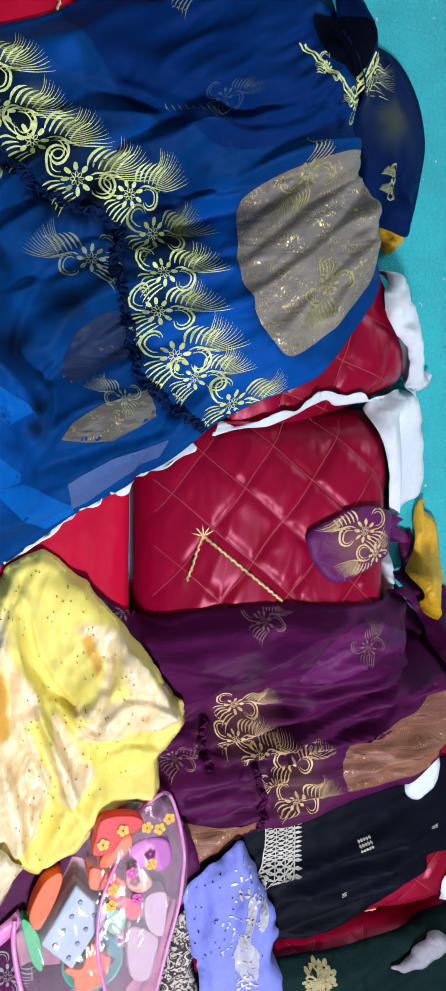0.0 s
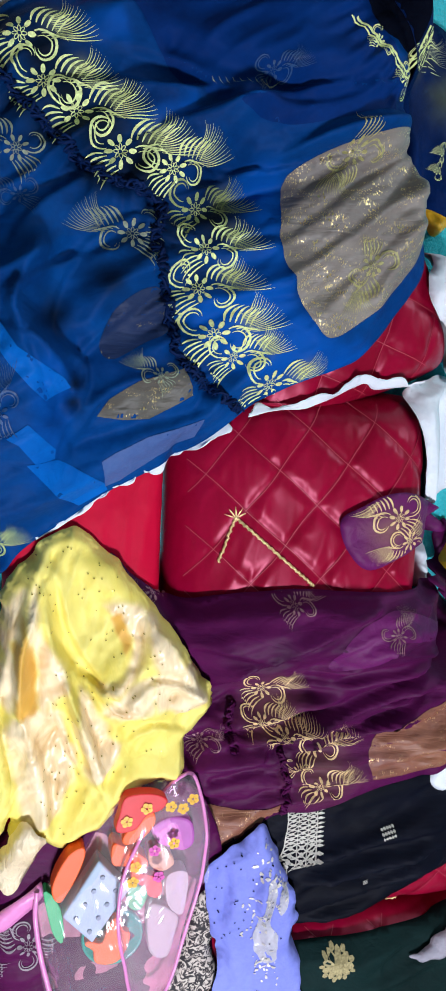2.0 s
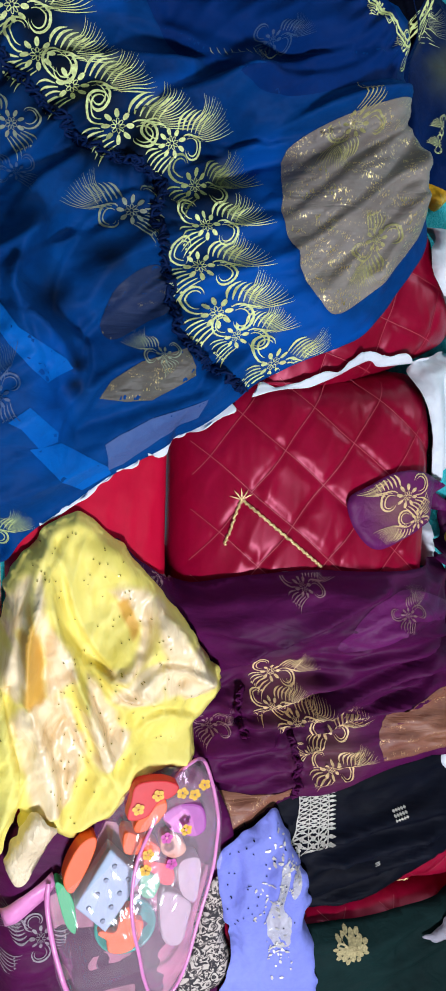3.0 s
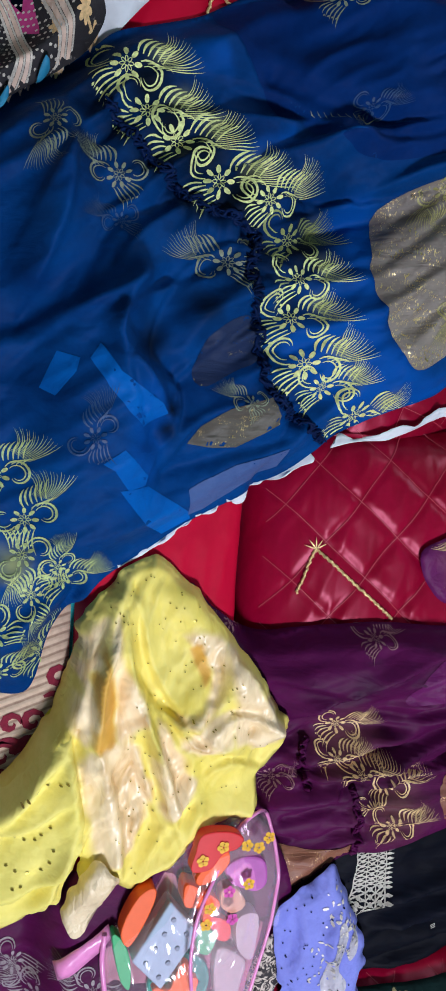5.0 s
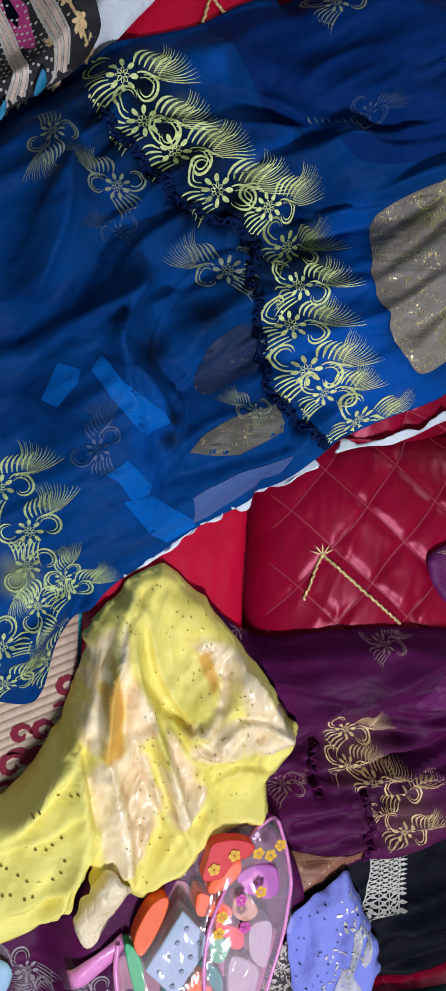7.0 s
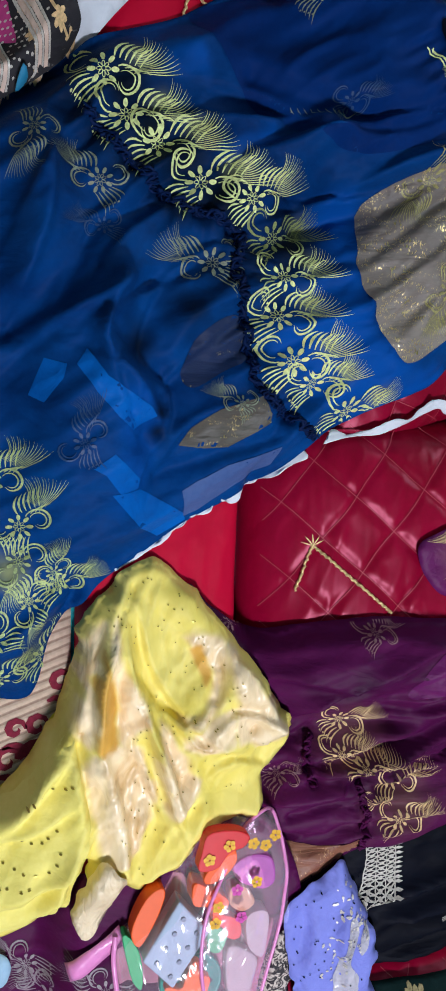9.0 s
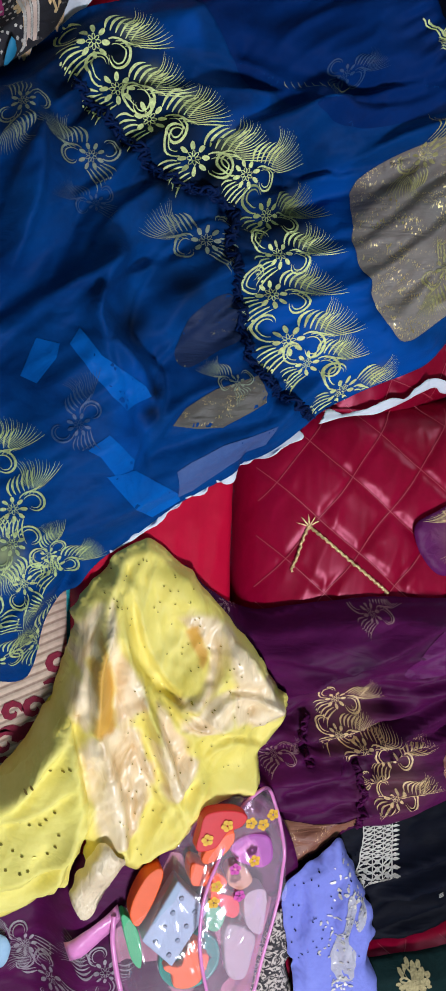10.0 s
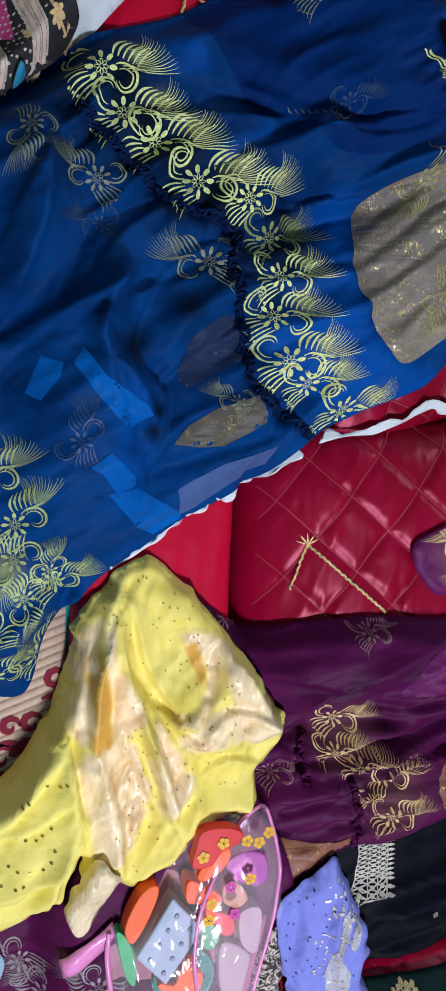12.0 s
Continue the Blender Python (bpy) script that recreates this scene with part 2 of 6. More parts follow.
GREY_PRINT = paisley_mat()
LACE_THREAD = plain_mat("greyish cream lace", (0.52, 0.49, 0.43), 0.6, 0.0, vary=0.3, scale=300)
GREY_LINING = cloth_mat("greyish lining", (0.24, 0.22, 0.27), (0.50, 0.48, 0.54), 0.7, 0.0, crease=30, detail=3)
SILVER_PATCH = cloth_mat("silver grey embroidery", (0.30, 0.29, 0.36), (0.62, 0.60, 0.68), 0.5, 0.0, crease=50, wrinkle=0.6, glitter=0.5, glitter_colour=(0.9, 0.88, 0.9))
SEAM_BLUE = cloth_mat("navy seam thread", (0.0004, 0.006, 0.035), (0.001, 0.014, 0.075), 0.6, 0.0, spec=0.1)
SEQUIN = plain_mat("olive sequin", (0.30, 0.24, 0.04), 0.3, 0.6)
BLACK_WEAVE = cloth_mat("black woven brocade", (0.010, 0.010, 0.014), (0.035, 0.032, 0.038), 0.8, 0.0, glitter=0.3, glitter_colour=(0.5, 0.45, 0.42), fleck=330)
MAGENTA = cloth_mat("magenta applique", (0.42, 0.03, 0.17), (0.62, 0.07, 0.28), 0.7, 0.3)
TAN_BRAID = cloth_mat("tan braid with silver", (0.55, 0.38, 0.29), (0.90, 0.72, 0.62), 0.6, 0.0, stretch=(1, 1, 1), glitter=0.25, glitter_colour=(0.9, 0.9, 0.9))
TEAL_CLOTH = cloth_mat("cyan lining", (0.01, 0.16, 0.32), (0.03, 0.3, 0.5), 0.6, 0.2)
MAROON_PRINT = plain_mat("maroon rug figure", (0.20, 0.008, 0.03), 0.9, 0.0, vary=0.3, scale=180)
CARPET, RUG = carpet_mat(), rug_mat()
WALL_PAINT = plain_mat("cream wall paint", (0.36, 0.34, 0.31), 0.8, vary=0.04, scale=6)
CEILING_PAINT = plain_mat("white ceiling paint", (0.55, 0.55, 0.53), 0.85, vary=0.03, scale=6)
TOY_ORANGE = plain_mat("orange plastic", (0.80, 0.10, 0.008), 0.5, vary=0.05)
TOY_RED = plain_mat("red plastic", (0.62, 0.015, 0.02), 0.5, vary=0.05)
TOY_GREEN = plain_mat("green plastic", (0.02, 0.36, 0.13), 0.5, vary=0.05)
TOY_TEAL = plain_mat("teal plastic", (0.0, 0.25, 0.19), 0.3, vary=0.05)
TOY_GREY = plain_mat("pale grey blue plastic", (0.30, 0.38, 0.50), 0.4, vary=0.05)
TOY_OCHRE = plain_mat("pale ochre plastic", (0.46, 0.30, 0.16), 0.4, vary=0.05)
TOY_WHITE = plain_mat("milky plastic", (0.34, 0.33, 0.34), 0.4, vary=0.05)
TOY_DOT = plain_mat("slate plastic", (0.16, 0.2, 0.28), 0.5)
TOY_YELLOW = plain_mat("yellow plastic print", (0.8, 0.42, 0.02), 0.4)
TOY_PURPLE = plain_mat("muted purple plastic", (0.42, 0.10, 0.38), 0.45, vary=0.1)
TOY_PINK = plain_mat("magenta plastic", (0.6, 0.06, 0.35), 0.4)
BACK_VINYL = plain_mat("milky pink vinyl", (0.30, 0.11, 0.17), 0.3, vary=0.5, scale=22)
PIPING = plain_mat("pink vinyl piping", (0.72, 0.24, 0.52), 0.28, vary=0.1)


def vinyl_mat(name, tint, milk, gloss):
    """Soft clear vinyl: light passes tinted, with a thin milky bloom and a wrinkled mirror gloss."""
    m, nt, b = material(name)
    out = nt.nodes["Material Output"]
    nt.nodes.remove(b)
    clear, bloom, shine = (nt.nodes.new(k) for k in ("ShaderNodeBsdfTransparent", "ShaderNodeBsdfDiffuse", "ShaderNodeBsdfGlossy"))
    clear.inputs["Color"].default_value = (*tint, 1)
    bloom.inputs["Color"].default_value = (*(milk * c for c in tint), 1)
    shine.inputs["Color"].default_value = (gloss, gloss, gloss, 1)
    shine.inputs["Roughness"].default_value = 0.16
    n = noise_tex(nt, coords(nt, (1, 0.5, 1), 30), 13, 3, 0.5, 1.4)
    bmp = nt.nodes.new("ShaderNodeBump")
    bmp.inputs["Strength"].default_value, bmp.inputs["Distance"].default_value = 0.7, 0.02
    link(nt, n, bmp.inputs["Height"])
    link(nt, bmp.outputs[0], shine.inputs["Normal"])
    a, c = nt.nodes.new("ShaderNodeAddShader"), nt.nodes.new("ShaderNodeAddShader")
    link(nt, clear.outputs[0], a.inputs[0])
    link(nt, bloom.outputs[0], a.inputs[1])
    link(nt, a.outputs[0], c.inputs[0])
    link(nt, shine.outputs[0], c.inputs[1])
    link(nt, c.outputs[0], out.inputs["Surface"])
    return m


VINYL = vinyl_mat("clear vinyl", (0.98, 0.91, 0.94), 0.07, 0.16)
VINYL_PINK = vinyl_mat("pink tinted vinyl", (0.98, 0.80, 0.90), 0.10, 0.045)

# ---- the pile: a record of how high things are heaped, on which each next cloth is laid ----
STEP, LEFT, NEAR = 0.004, -0.75, -1.55
NX, NY = 501, 701
XS, YS = LEFT + STEP * np.arange(NX), NEAR + STEP * np.arange(NY)
GX, GY = np.meshgrid(XS, YS)
PILE = np.zeros((NY, NX))


def sample(field, x, y):
    fx = np.clip((np.asarray(x) - LEFT) / STEP, 0, NX - 1.001)
    fy = np.clip((np.asarray(y) - NEAR) / STEP, 0, NY - 1.001)
    i, j = fx.astype(int), fy.astype(int)
    u, v = fx - i, fy - j
    return (field[j, i] * (1 - u) + field[j, i + 1] * u) * (1 - v) + (field[j + 1, i] * (1 - u) + field[j + 1, i + 1] * u) * v


def box_blur(a, n):
    for axis in (0, 1):
        pad = [(0, 0), (0, 0)]
        pad[axis] = (n + 1, n)
        c = np.cumsum(np.pad(a, pad, mode="edge"), axis=axis)
        m = 2 * n + 1
        a = (c[m:] - c[:-m]) / m if axis == 0 else (c[:, m:] - c[:, :-m]) / m
    return a


def blur(a, metres):
    n = max(1, round(metres / STEP / 1.7))
    return box_blur(box_blur(a, n), n)


def swell(a, metres):
    for _ in range(max(1, round(metres / STEP))):
        b = a.copy()
        b[1:] = np.maximum(b[1:], a[:-1])
        b[:-1] = np.maximum(b[:-1], a[1:])
        c = b.copy()
        c[:, 1:] = np.maximum(c[:, 1:], b[:, :-1])
        c[:, :-1] = np.maximum(c[:, :-1], b[:, 1:])
        a = c
    return a


def vnoise(x, y, scale, seed, turn=0.0, stretch=1.0):
    """Smooth noise from -1 to 1; scale in metres, stretched along the direction turn."""
    c, s = math.cos(radians(turn)), math.sin(radians(turn))
    u, v = (x * c + y * s) / (scale * stretch) + 50, (y * c - x * s) / scale + 50
    i, j = np.floor(u), np.floor(v)
    fu, fv = u - i, v - j
    fu, fv = fu * fu * fu * (fu * (fu * 6 - 15) + 10), fv * fv * fv * (fv * (fv * 6 - 15) + 10)

    def h(a, b):
        q = np.sin(a * 127.1 + b * 311.7 + seed * 74.7) * 43758.5453
        return 2 * (q - np.floor(q)) - 1
    return (h(i, j) * (1 - fu) + h(i + 1, j) * fu) * (1 - fv) + (h(i, j + 1) * (1 - fu) + h(i + 1, j + 1) * fu) * fv


def folds(x, y, size, seed, turn=0.0, stretch=3.0):
    """Soft long folds: ridges of warped noise."""
    wx = x + 0.4 * size * vnoise(x, y, size * 2.2, seed + 5)
    wy = y + 0.4 * size * vnoise(x, y, size * 2.2, seed + 9)
    a = 1 - 2 * np.abs(vnoise(wx, wy, size, seed, turn, stretch))
    b = 1 - 2 * np.abs(vnoise(wx, wy, size * 0.5, seed + 3, turn + 14, stretch))
    return 0.7 * a + 0.3 * b


def crumple(x, y, size, seed, turn=0.0, stretch=1.0):
    """Crushed cloth, 0 to 1: nearly flat facets that meet in sharp creases."""
    c, s = math.cos(radians(turn)), math.sin(radians(turn))
    wx, wy = x + 0.35 * size * vnoise(x, y, size * 1.5, seed + 1), y + 0.35 * size * vnoise(x, y, size * 1.5, seed + 2)
    u, v = (wx * c + wy * s) / (size * stretch) + 70, (wy * c - wx * s) / size + 70
    near, second = np.full(np.shape(u), 9.0), np.full(np.shape(u), 9.0)
    for i in (-1, 0, 1):
        for j in (-1, 0, 1):
            a, b = np.floor(u) + i, np.floor(v) + j
            q = np.sin(a * 91.7 + b * 217.3 + seed * 13.1) * 43758.5453
            r = np.sin(a * 161.3 + b * 57.9 + seed * 29.7) * 24634.6345
            d = np.hypot(a + q - np.floor(q) - u, b + r - np.floor(r) - v)
            second = np.minimum(second, np.maximum(near, d))
            near = np.minimum(near, d)
    return np.clip(second - near, 0, 1)


def run_along(x, y, line):
    """Distance to a line of points, and how far along it the nearest place lies."""
    best, arc, start = np.full(np.shape(x), 9.0), np.zeros(np.shape(x)), 0.0
    for (ax, ay), (bx, by) in zip(line, line[1:]):
        dx, dy = bx - ax, by - ay
        t = np.clip(((x - ax) * dx + (y - ay) * dy) / (dx * dx + dy * dy + 1e-12), 0, 1)
        d = np.hypot(x - ax - t * dx, y - ay - t * dy)
        arc = np.where(d < best, start + t * math.hypot(dx, dy), arc)
        best = np.minimum(best, d)
        start += math.hypot(dx, dy)
    return best, arc


def along(x, y, line):
    """Distance to a line of points."""
    best = np.full(np.shape(x), 9.0)
    for (ax, ay), (bx, by) in zip(line, line[1:]):
        dx, dy = bx - ax, by - ay
        t = np.clip(((x - ax) * dx + (y - ay) * dy) / (dx * dx + dy * dy + 1e-12), 0, 1)
        best = np.minimum(best, np.hypot(x - ax - t * dx, y - ay - t * dy))
    return best


def lap(x, y, line, high, slow=0.035, fast=0.006):
    """A lapped fold along a line: it rises slowly from the left-hand side of the line and drops sharply beyond it."""
    best, side = np.full(np.shape(x), 9.0), np.ones(np.shape(x))
    run = smooth_loop(line, 0.02, False)
    ends = np.hypot(x - run[0][0], y - run[0][1]), np.hypot(x - run[-1][0], y - run[-1][1])
    for (ax, ay), (bx, by) in zip(run, run[1:]):
        dx, dy = bx - ax, by - ay
        t = np.clip(((x - ax) * dx + (y - ay) * dy) / (dx * dx + dy * dy + 1e-12), 0, 1)
        d = np.hypot(x - ax - t * dx, y - ay - t * dy)
        s = np.sign(dx * (y - ay) - dy * (x - ax))
        side = np.where(d < best, s, side)
        best = np.minimum(best, d)
    fade = np.clip(np.minimum(*ends) / 0.05, 0, 1)
    return high * (0.35 + 0.65 * fade) * np.where(side > 0, np.exp(-best / slow), np.exp(-(best / fast) ** 2) * 1.25 - 0.25 * np.exp(-(best / (3 * fast)) ** 2))


def smooth_loop(pts, gap=0.006, closed=True):
    """A Catmull-Rom curve through a few points, at even steps."""
    p = [Vector(q) for q in pts]
    n = len(p)
    out = []
    for i in range(n if closed else n - 1):
        if closed:
            a, b, c, d = p[i - 1], p[i], p[(i + 1) % n], p[(i + 2) % n]
        else:
            a, b, c, d = p[max(i - 1, 0)], p[i], p[i + 1], p[min(i + 2, n - 1)]
        k = max(2, int((c - b).length / gap))
        for s in range(k):
            t = s / k
            out.append(0.5 * (2 * b + (c - a) * t + (2 * a - 5 * b + 4 * c - d) * t * t + (3 * b - a - 3 * c + d) * t ** 3))
    if not closed:
        out.append(p[-1])
    return [(q[0], q[1]) for q in out]


def polyline(pts, gap):
    """The straight-sided outline through the points, at even steps."""
    out = []
    for (ax, ay), (bx, by) in zip(pts, pts[1:] + pts[:1]):
        k = max(1, int(math.hypot(bx - ax, by - ay) / gap))
        out += [(ax + (bx - ax) * s / k, ay + (by - ay) * s / k) for s in range(k)]
    return out


def inside(x, y, loop):
    hit = np.zeros(np.shape(x), bool)
    for (ax, ay), (bx, by) in zip(loop, loop[1:] + loop[:1]):
        if ay == by:
            continue
        hit ^= ((ay > y) != (by > y)) & (x < (bx - ax) * (y - ay) / (by - ay) + ax)
    return hit


def thing(name, label, category, group="", at=(0, 0, 0)):
    ob = new(name)
    ob.empty_display_size = 0.02
    ob.location = at
    return tagged(ob, label, category, group)


def finish(name, mesh, mat, parent=None, label="", smooth=True):
    mesh.materials.append(mat)
    if smooth:
        mesh.polygons.foreach_set("use_smooth", [True] * len(mesh.polygons))
    ob = new(name, mesh)
    if parent:
        ob.parent = parent
        ob.matrix_parent_inverse = parent.matrix_basis.inverted()
    return tagged(ob, label)


def part(name, bm, mat, parent=None, label="", smooth=True):
    mesh = bpy.data.meshes.new(name)
    bm.to_mesh(mesh)
    bm.free()
    return finish(name, mesh, mat, parent, label, smooth)


def sheet(name, outline, mat, parent=None, label="", lift=0.003, relief=None, drape=0.03, hem=0.03, grain=0.007, ragged=0.0,
          prints=(), thick=0.0012, gap=0.006, seed=1, pile=True, sharp=False):
    """A cloth laid on the pile within an outline: it bridges hollows, drops to its support at the hem, and carries folds."""
    global PILE
    loop = polyline(outline, gap) if sharp else smooth_loop(outline, gap)
    if ragged:
        lx, ly = np.array(loop).T
        loop = list(zip(lx + ragged * vnoise(lx, ly, 0.018, seed + 21), ly + ragged * vnoise(lx, ly, 0.018, seed + 22)))
    lx, ly = np.array(loop).T
    i0, i1 = np.searchsorted(XS, (lx.min() - 0.06, lx.max() + 0.06))
    j0, j1 = np.searchsorted(YS, (ly.min() - 0.06, ly.max() + 0.06))
    box = (slice(j0, j1), slice(i0, i1))
    x, y = GX[box], GY[box]
    dist = along(x, y, loop[::2] + loop[:1])
    mask = inside(x, y, loop)
    under = PILE[box]
    near = blur(swell(under, 0.008), 0.008)
    held = np.maximum(blur(swell(under, drape), drape), near) if drape else near
    f = relief(x, y) if relief else 0 * x
    w = np.where(mask, np.clip(dist / hem, 0, 1), 0)
    w = w * w * (3 - 2 * w)
    z = np.maximum(near + (held - near) * w + f * w, near) + lift
    if drape == 0:
        z = under + np.maximum(f * w, 0) + lift
        thick = 0
    full = PILE.copy()
    full[box] = z
    # interior points on a jittered lattice, joined to the hem
    rng = random.Random(seed)
    verts = [Vector(q) for q in loop]
    edges = [(k, (k + 1) % len(loop)) for k in range(len(loop))]
    ok = mask & (dist > grain * 0.6)
    k = max(1, round(grain / STEP))
    nx, ny = int((lx.max() - lx.min()) / grain), int((ly.max() - ly.min()) / grain)
    qx, qy = np.meshgrid(lx.min() + grain * (np.arange(nx) + 0.5), ly.min() + grain * (np.arange(ny) + 0.5))
    qx = qx + grain * 0.5 * (np.arange(ny)[:, None] % 2)
    good = sample(np.pad(ok.astype(float), [(j0, NY - j1), (i0, NX - i1)]), qx, qy) > 0.98
    verts += [Vector(q) for q in zip(qx[good], qy[good])]
    from_cdt = geometry.delaunay_2d_cdt(verts, edges, [], 1, 1e-6)
    v2 = np.array([(q.x, q.y) for q in from_cdt[0]])
    zz = sample(full, v2[:, 0], v2[:, 1])
    mesh = bpy.data.meshes.new(name)
    mesh.from_pydata(np.column_stack([v2, zz]).tolist(), [], [tri if area2(v2, tri) > 0 else tri[::-1] for tri in from_cdt[2]])
    for key in ("gold_print", "dark_print", "light_print"):
        spots = [p for p in prints if p[0] == key]
        if spots:
            val = np.zeros(len(v2))
            for spot in spots:
                if len(spot) == 4:
                    _, poly, soft, s = spot
                    poly = smooth_loop(poly, 0.01)
                    wx = v2[:, 0] + 0.006 * vnoise(v2[:, 0], v2[:, 1], 0.02, seed + 41)
                    wy = v2[:, 1] + 0.006 * vnoise(v2[:, 0], v2[:, 1], 0.02, seed + 42)
                    d = along(wx, wy, poly + poly[:1]) * np.where(inside(wx, wy, poly), 1, -1)
                    d = np.clip(d / soft * 0.5 + 0.5, 0, 1)
                    val = np.maximum(val, s * d * d * (3 - 2 * d))
                    continue
                _, px, py, r, s = spot
                d = np.hypot(v2[:, 0] - px, v2[:, 1] - py) * (1 + 0.25 * vnoise(v2[:, 0], v2[:, 1], 0.02, seed + 31))
                val = np.maximum(val, s * np.exp(-(d / r) ** 2))
            mesh.attributes.new(key, "FLOAT", "POINT").data.foreach_set("value", val)
    ob = finish(name, mesh, mat, parent, label)
    if thick:
        md = ob.modifiers.new("thickness", "SOLIDIFY")
        md.thickness, md.offset = thick, -1
    if pile:
        PILE[box] = np.where(mask, np.maximum(z, under), under)
    return ob


def panel(name, outline, mat, parent, label="", lift=0.0011, **more):
    """A layer of the same garment that follows the cloth under it."""
    more.setdefault("hem", 0.012)
    more.setdefault("grain", 0.0045)
    return sheet(name, outline, mat, parent, label, lift=lift, drape=0, **more)


def area2(v, tri):
    a, b, c = (v[k] for k in tri[:3])
    return (b[0] - a[0]) * (c[1] - a[1]) - (b[1] - a[1]) * (c[0] - a[0])


class Strokes:
    """Flat embroidered or printed strokes and dots that lie on the pile as it stands, gathered into one mesh."""

    def __init__(self, within=None):
        self.v, self.f, self.within = [], [], within and smooth_loop(within, 0.012)

    def line(self, pts, wide, taper=True, lift=0.0014):
        if self.within:
            p = np.array(pts)
            ok = inside(p[:, 0], p[:, 1], self.within)
            pts = [q for q, k in zip(pts, ok) if k]
            if len(pts) < 3:
                return
        n = len(pts)
        p = np.array(pts, float)
        d = np.gradient(p, axis=0)
        d /= np.linalg.norm(d, axis=1)[:, None] + 1e-9
        side = np.stack([-d[:, 1], d[:, 0]], 1)
        t = np.linspace(0, 1, n)
        w = 0.5 * wide * (np.sin(np.pi * (0.12 + 0.86 * t)) if taper else np.ones(n))
        a, b = p + side * w[:, None], p - side * w[:, None]
        base = len(self.v)
        za, zb = sample(PILE, a[:, 0], a[:, 1]) + lift, sample(PILE, b[:, 0], b[:, 1]) + lift
        for k in range(n):
            self.v += [(a[k, 0], a[k, 1], za[k]), (b[k, 0], b[k, 1], zb[k])]
        self.f += [(base + 2 * k, base + 2 * k + 1, base + 2 * k + 3, base + 2 * k + 2) for k in range(n - 1)]

    def blob(self, cx, cy, rx, ry, turn=0.0, n=10, lift=0.0016):
        if self.within and not inside(np.array([cx]), np.array([cy]), self.within)[0]:
            return
        base = len(self.v)
        c, s = math.cos(turn), math.sin(turn)
        for k in range(n):
            a = 2 * math.pi * k / n
            x, y = cx + rx * math.cos(a) * c - ry * math.sin(a) * s, cy + rx * math.cos(a) * s + ry * math.sin(a) * c
            self.v.append((x, y, float(sample(PILE, x, y)) + lift))
        self.f.append(tuple(range(base, base + n)))

    def done(self, name, mat, parent, label=""):
        mesh = bpy.data.meshes.new(name)
        mesh.from_pydata(self.v, [], self.f)
        return finish(name, mesh, mat, parent, label)


def motif(st, cx, cy, size, turn, fan=True, flip=1, rng=random):
    """A sprig: eight-petalled flower, double scrolls, curved leaves, a comb of hooks and a fan of hair-fine plumes."""
    c, s = math.cos(radians(turn)), math.sin(radians(turn))

    def w(u, v):
        v *= flip
        return (cx + size * (u * c - v * s), cy + size * (u * s + v * c))

    def scroll(ox, oy, r, a0, a1, wide, shrink=0.5, n=18):
        st.line([w(ox + r * (1 - shrink * (i / n) ** 1.6) * math.cos(radians(a0 + (a1 - a0) * i / n)),
                   oy + r * (1 - shrink * (i / n) ** 1.6) * math.sin(radians(a0 + (a1 - a0) * i / n))) for i in range(n + 1)], wide * size)
    for k in range(8):
        a = 2 * math.pi * (k + 0.3) / 8
        x, y = w(0.225 * math.cos(a), 0.225 * math.sin(a))
        st.blob(x, y, 0.080 * size, 0.044 * size, math.atan2(y - cy, x - cx), 10)
        st.line([w(0.085 * math.cos(a) + 0.05 * math.cos(t) * math.cos(a) - 0.026 * math.sin(t) * math.sin(a),
                   0.085 * math.sin(a) + 0.05 * math.cos(t) * math.sin(a) + 0.026 * math.sin(t) * math.cos(a)) for t in np.linspace(0, 6.3, 9)], 0.013 * size, False)
    scroll(-0.36, 0.27, 0.30, -70, -330, 0.052)
    scroll(-0.36, 0.27, 0.205, -75, -320, 0.032)
    scroll(0.44, -0.10, 0.29, 130, -160, 0.052)
    scroll(0.44, -0.10, 0.195, 125, -150, 0.030)
    for k in range(6):
        t = k / 5
        x0, y0 = -0.30 + 0.34 * t, -0.10 - 0.20 * t
        st.line([w(x0 - 0.30 * q - 0.06 * math.sin(3 * q), y0 - (0.05 + 0.36 * t) * q - 0.10 * q * q) for q in np.linspace(0, 1, 8)], 0.036 * size)
    for k in range(4):
        x, y = w(-0.5 + 0.09 * k, -0.42 - 0.05 * k)
        st.blob(x, y, 0.03 * size, 0.02 * size, 1.0, 7)
    if fan:
        def arc(a, b, d, n=9):
            return [w(*(a[i] * (1 - q) ** 2 + 2 * b[i] * q * (1 - q) + d[i] * q * q for i in (0, 1))) for q in np.linspace(0, 1, n)]
        # comb of thick hooks, then hair-fine plumes that leave level and bend upwards
        for k in range(6):
            st.line(arc((0.16 + 0.10 * k, 0.27 - 0.015 * k), (0.14 + 0.125 * k, 0.52 - 0.01 * k), (0.40 + 0.11 * k, 0.60 - 0.01 * k)), (0.054 - 0.004 * k) * size)
        for k in range(15):
            t = k / 14
            x0, y0 = 0.46 + 0.26 * t, 0.42 - 0.32 * t
            ln = rng.uniform(0.95, 1.04)
            x2, y2 = x0 + (0.20 + 0.56 * t) * ln, y0 + (0.46 - 0.26 * t + 0.10 * math.sin(math.pi * t)) * ln
            d = math.hypot(x2 - x0, y2 - y0)
            a = radians(14 - 6 * t)
            st.line(arc((x0, y0), (x0 + 0.62 * d * math.cos(a), y0 + 0.62 * d * math.sin(a)), (x2, y2)), 0.015 * size)
        for k in range(4):
            st.line(arc((0.30 + 0.09 * k, 0.16 - 0.03 * k), (0.44 + 0.10 * k, 0.20), (0.60 + 0.09 * k, 0.16 - 0.02 * k)), 0.03 * size)


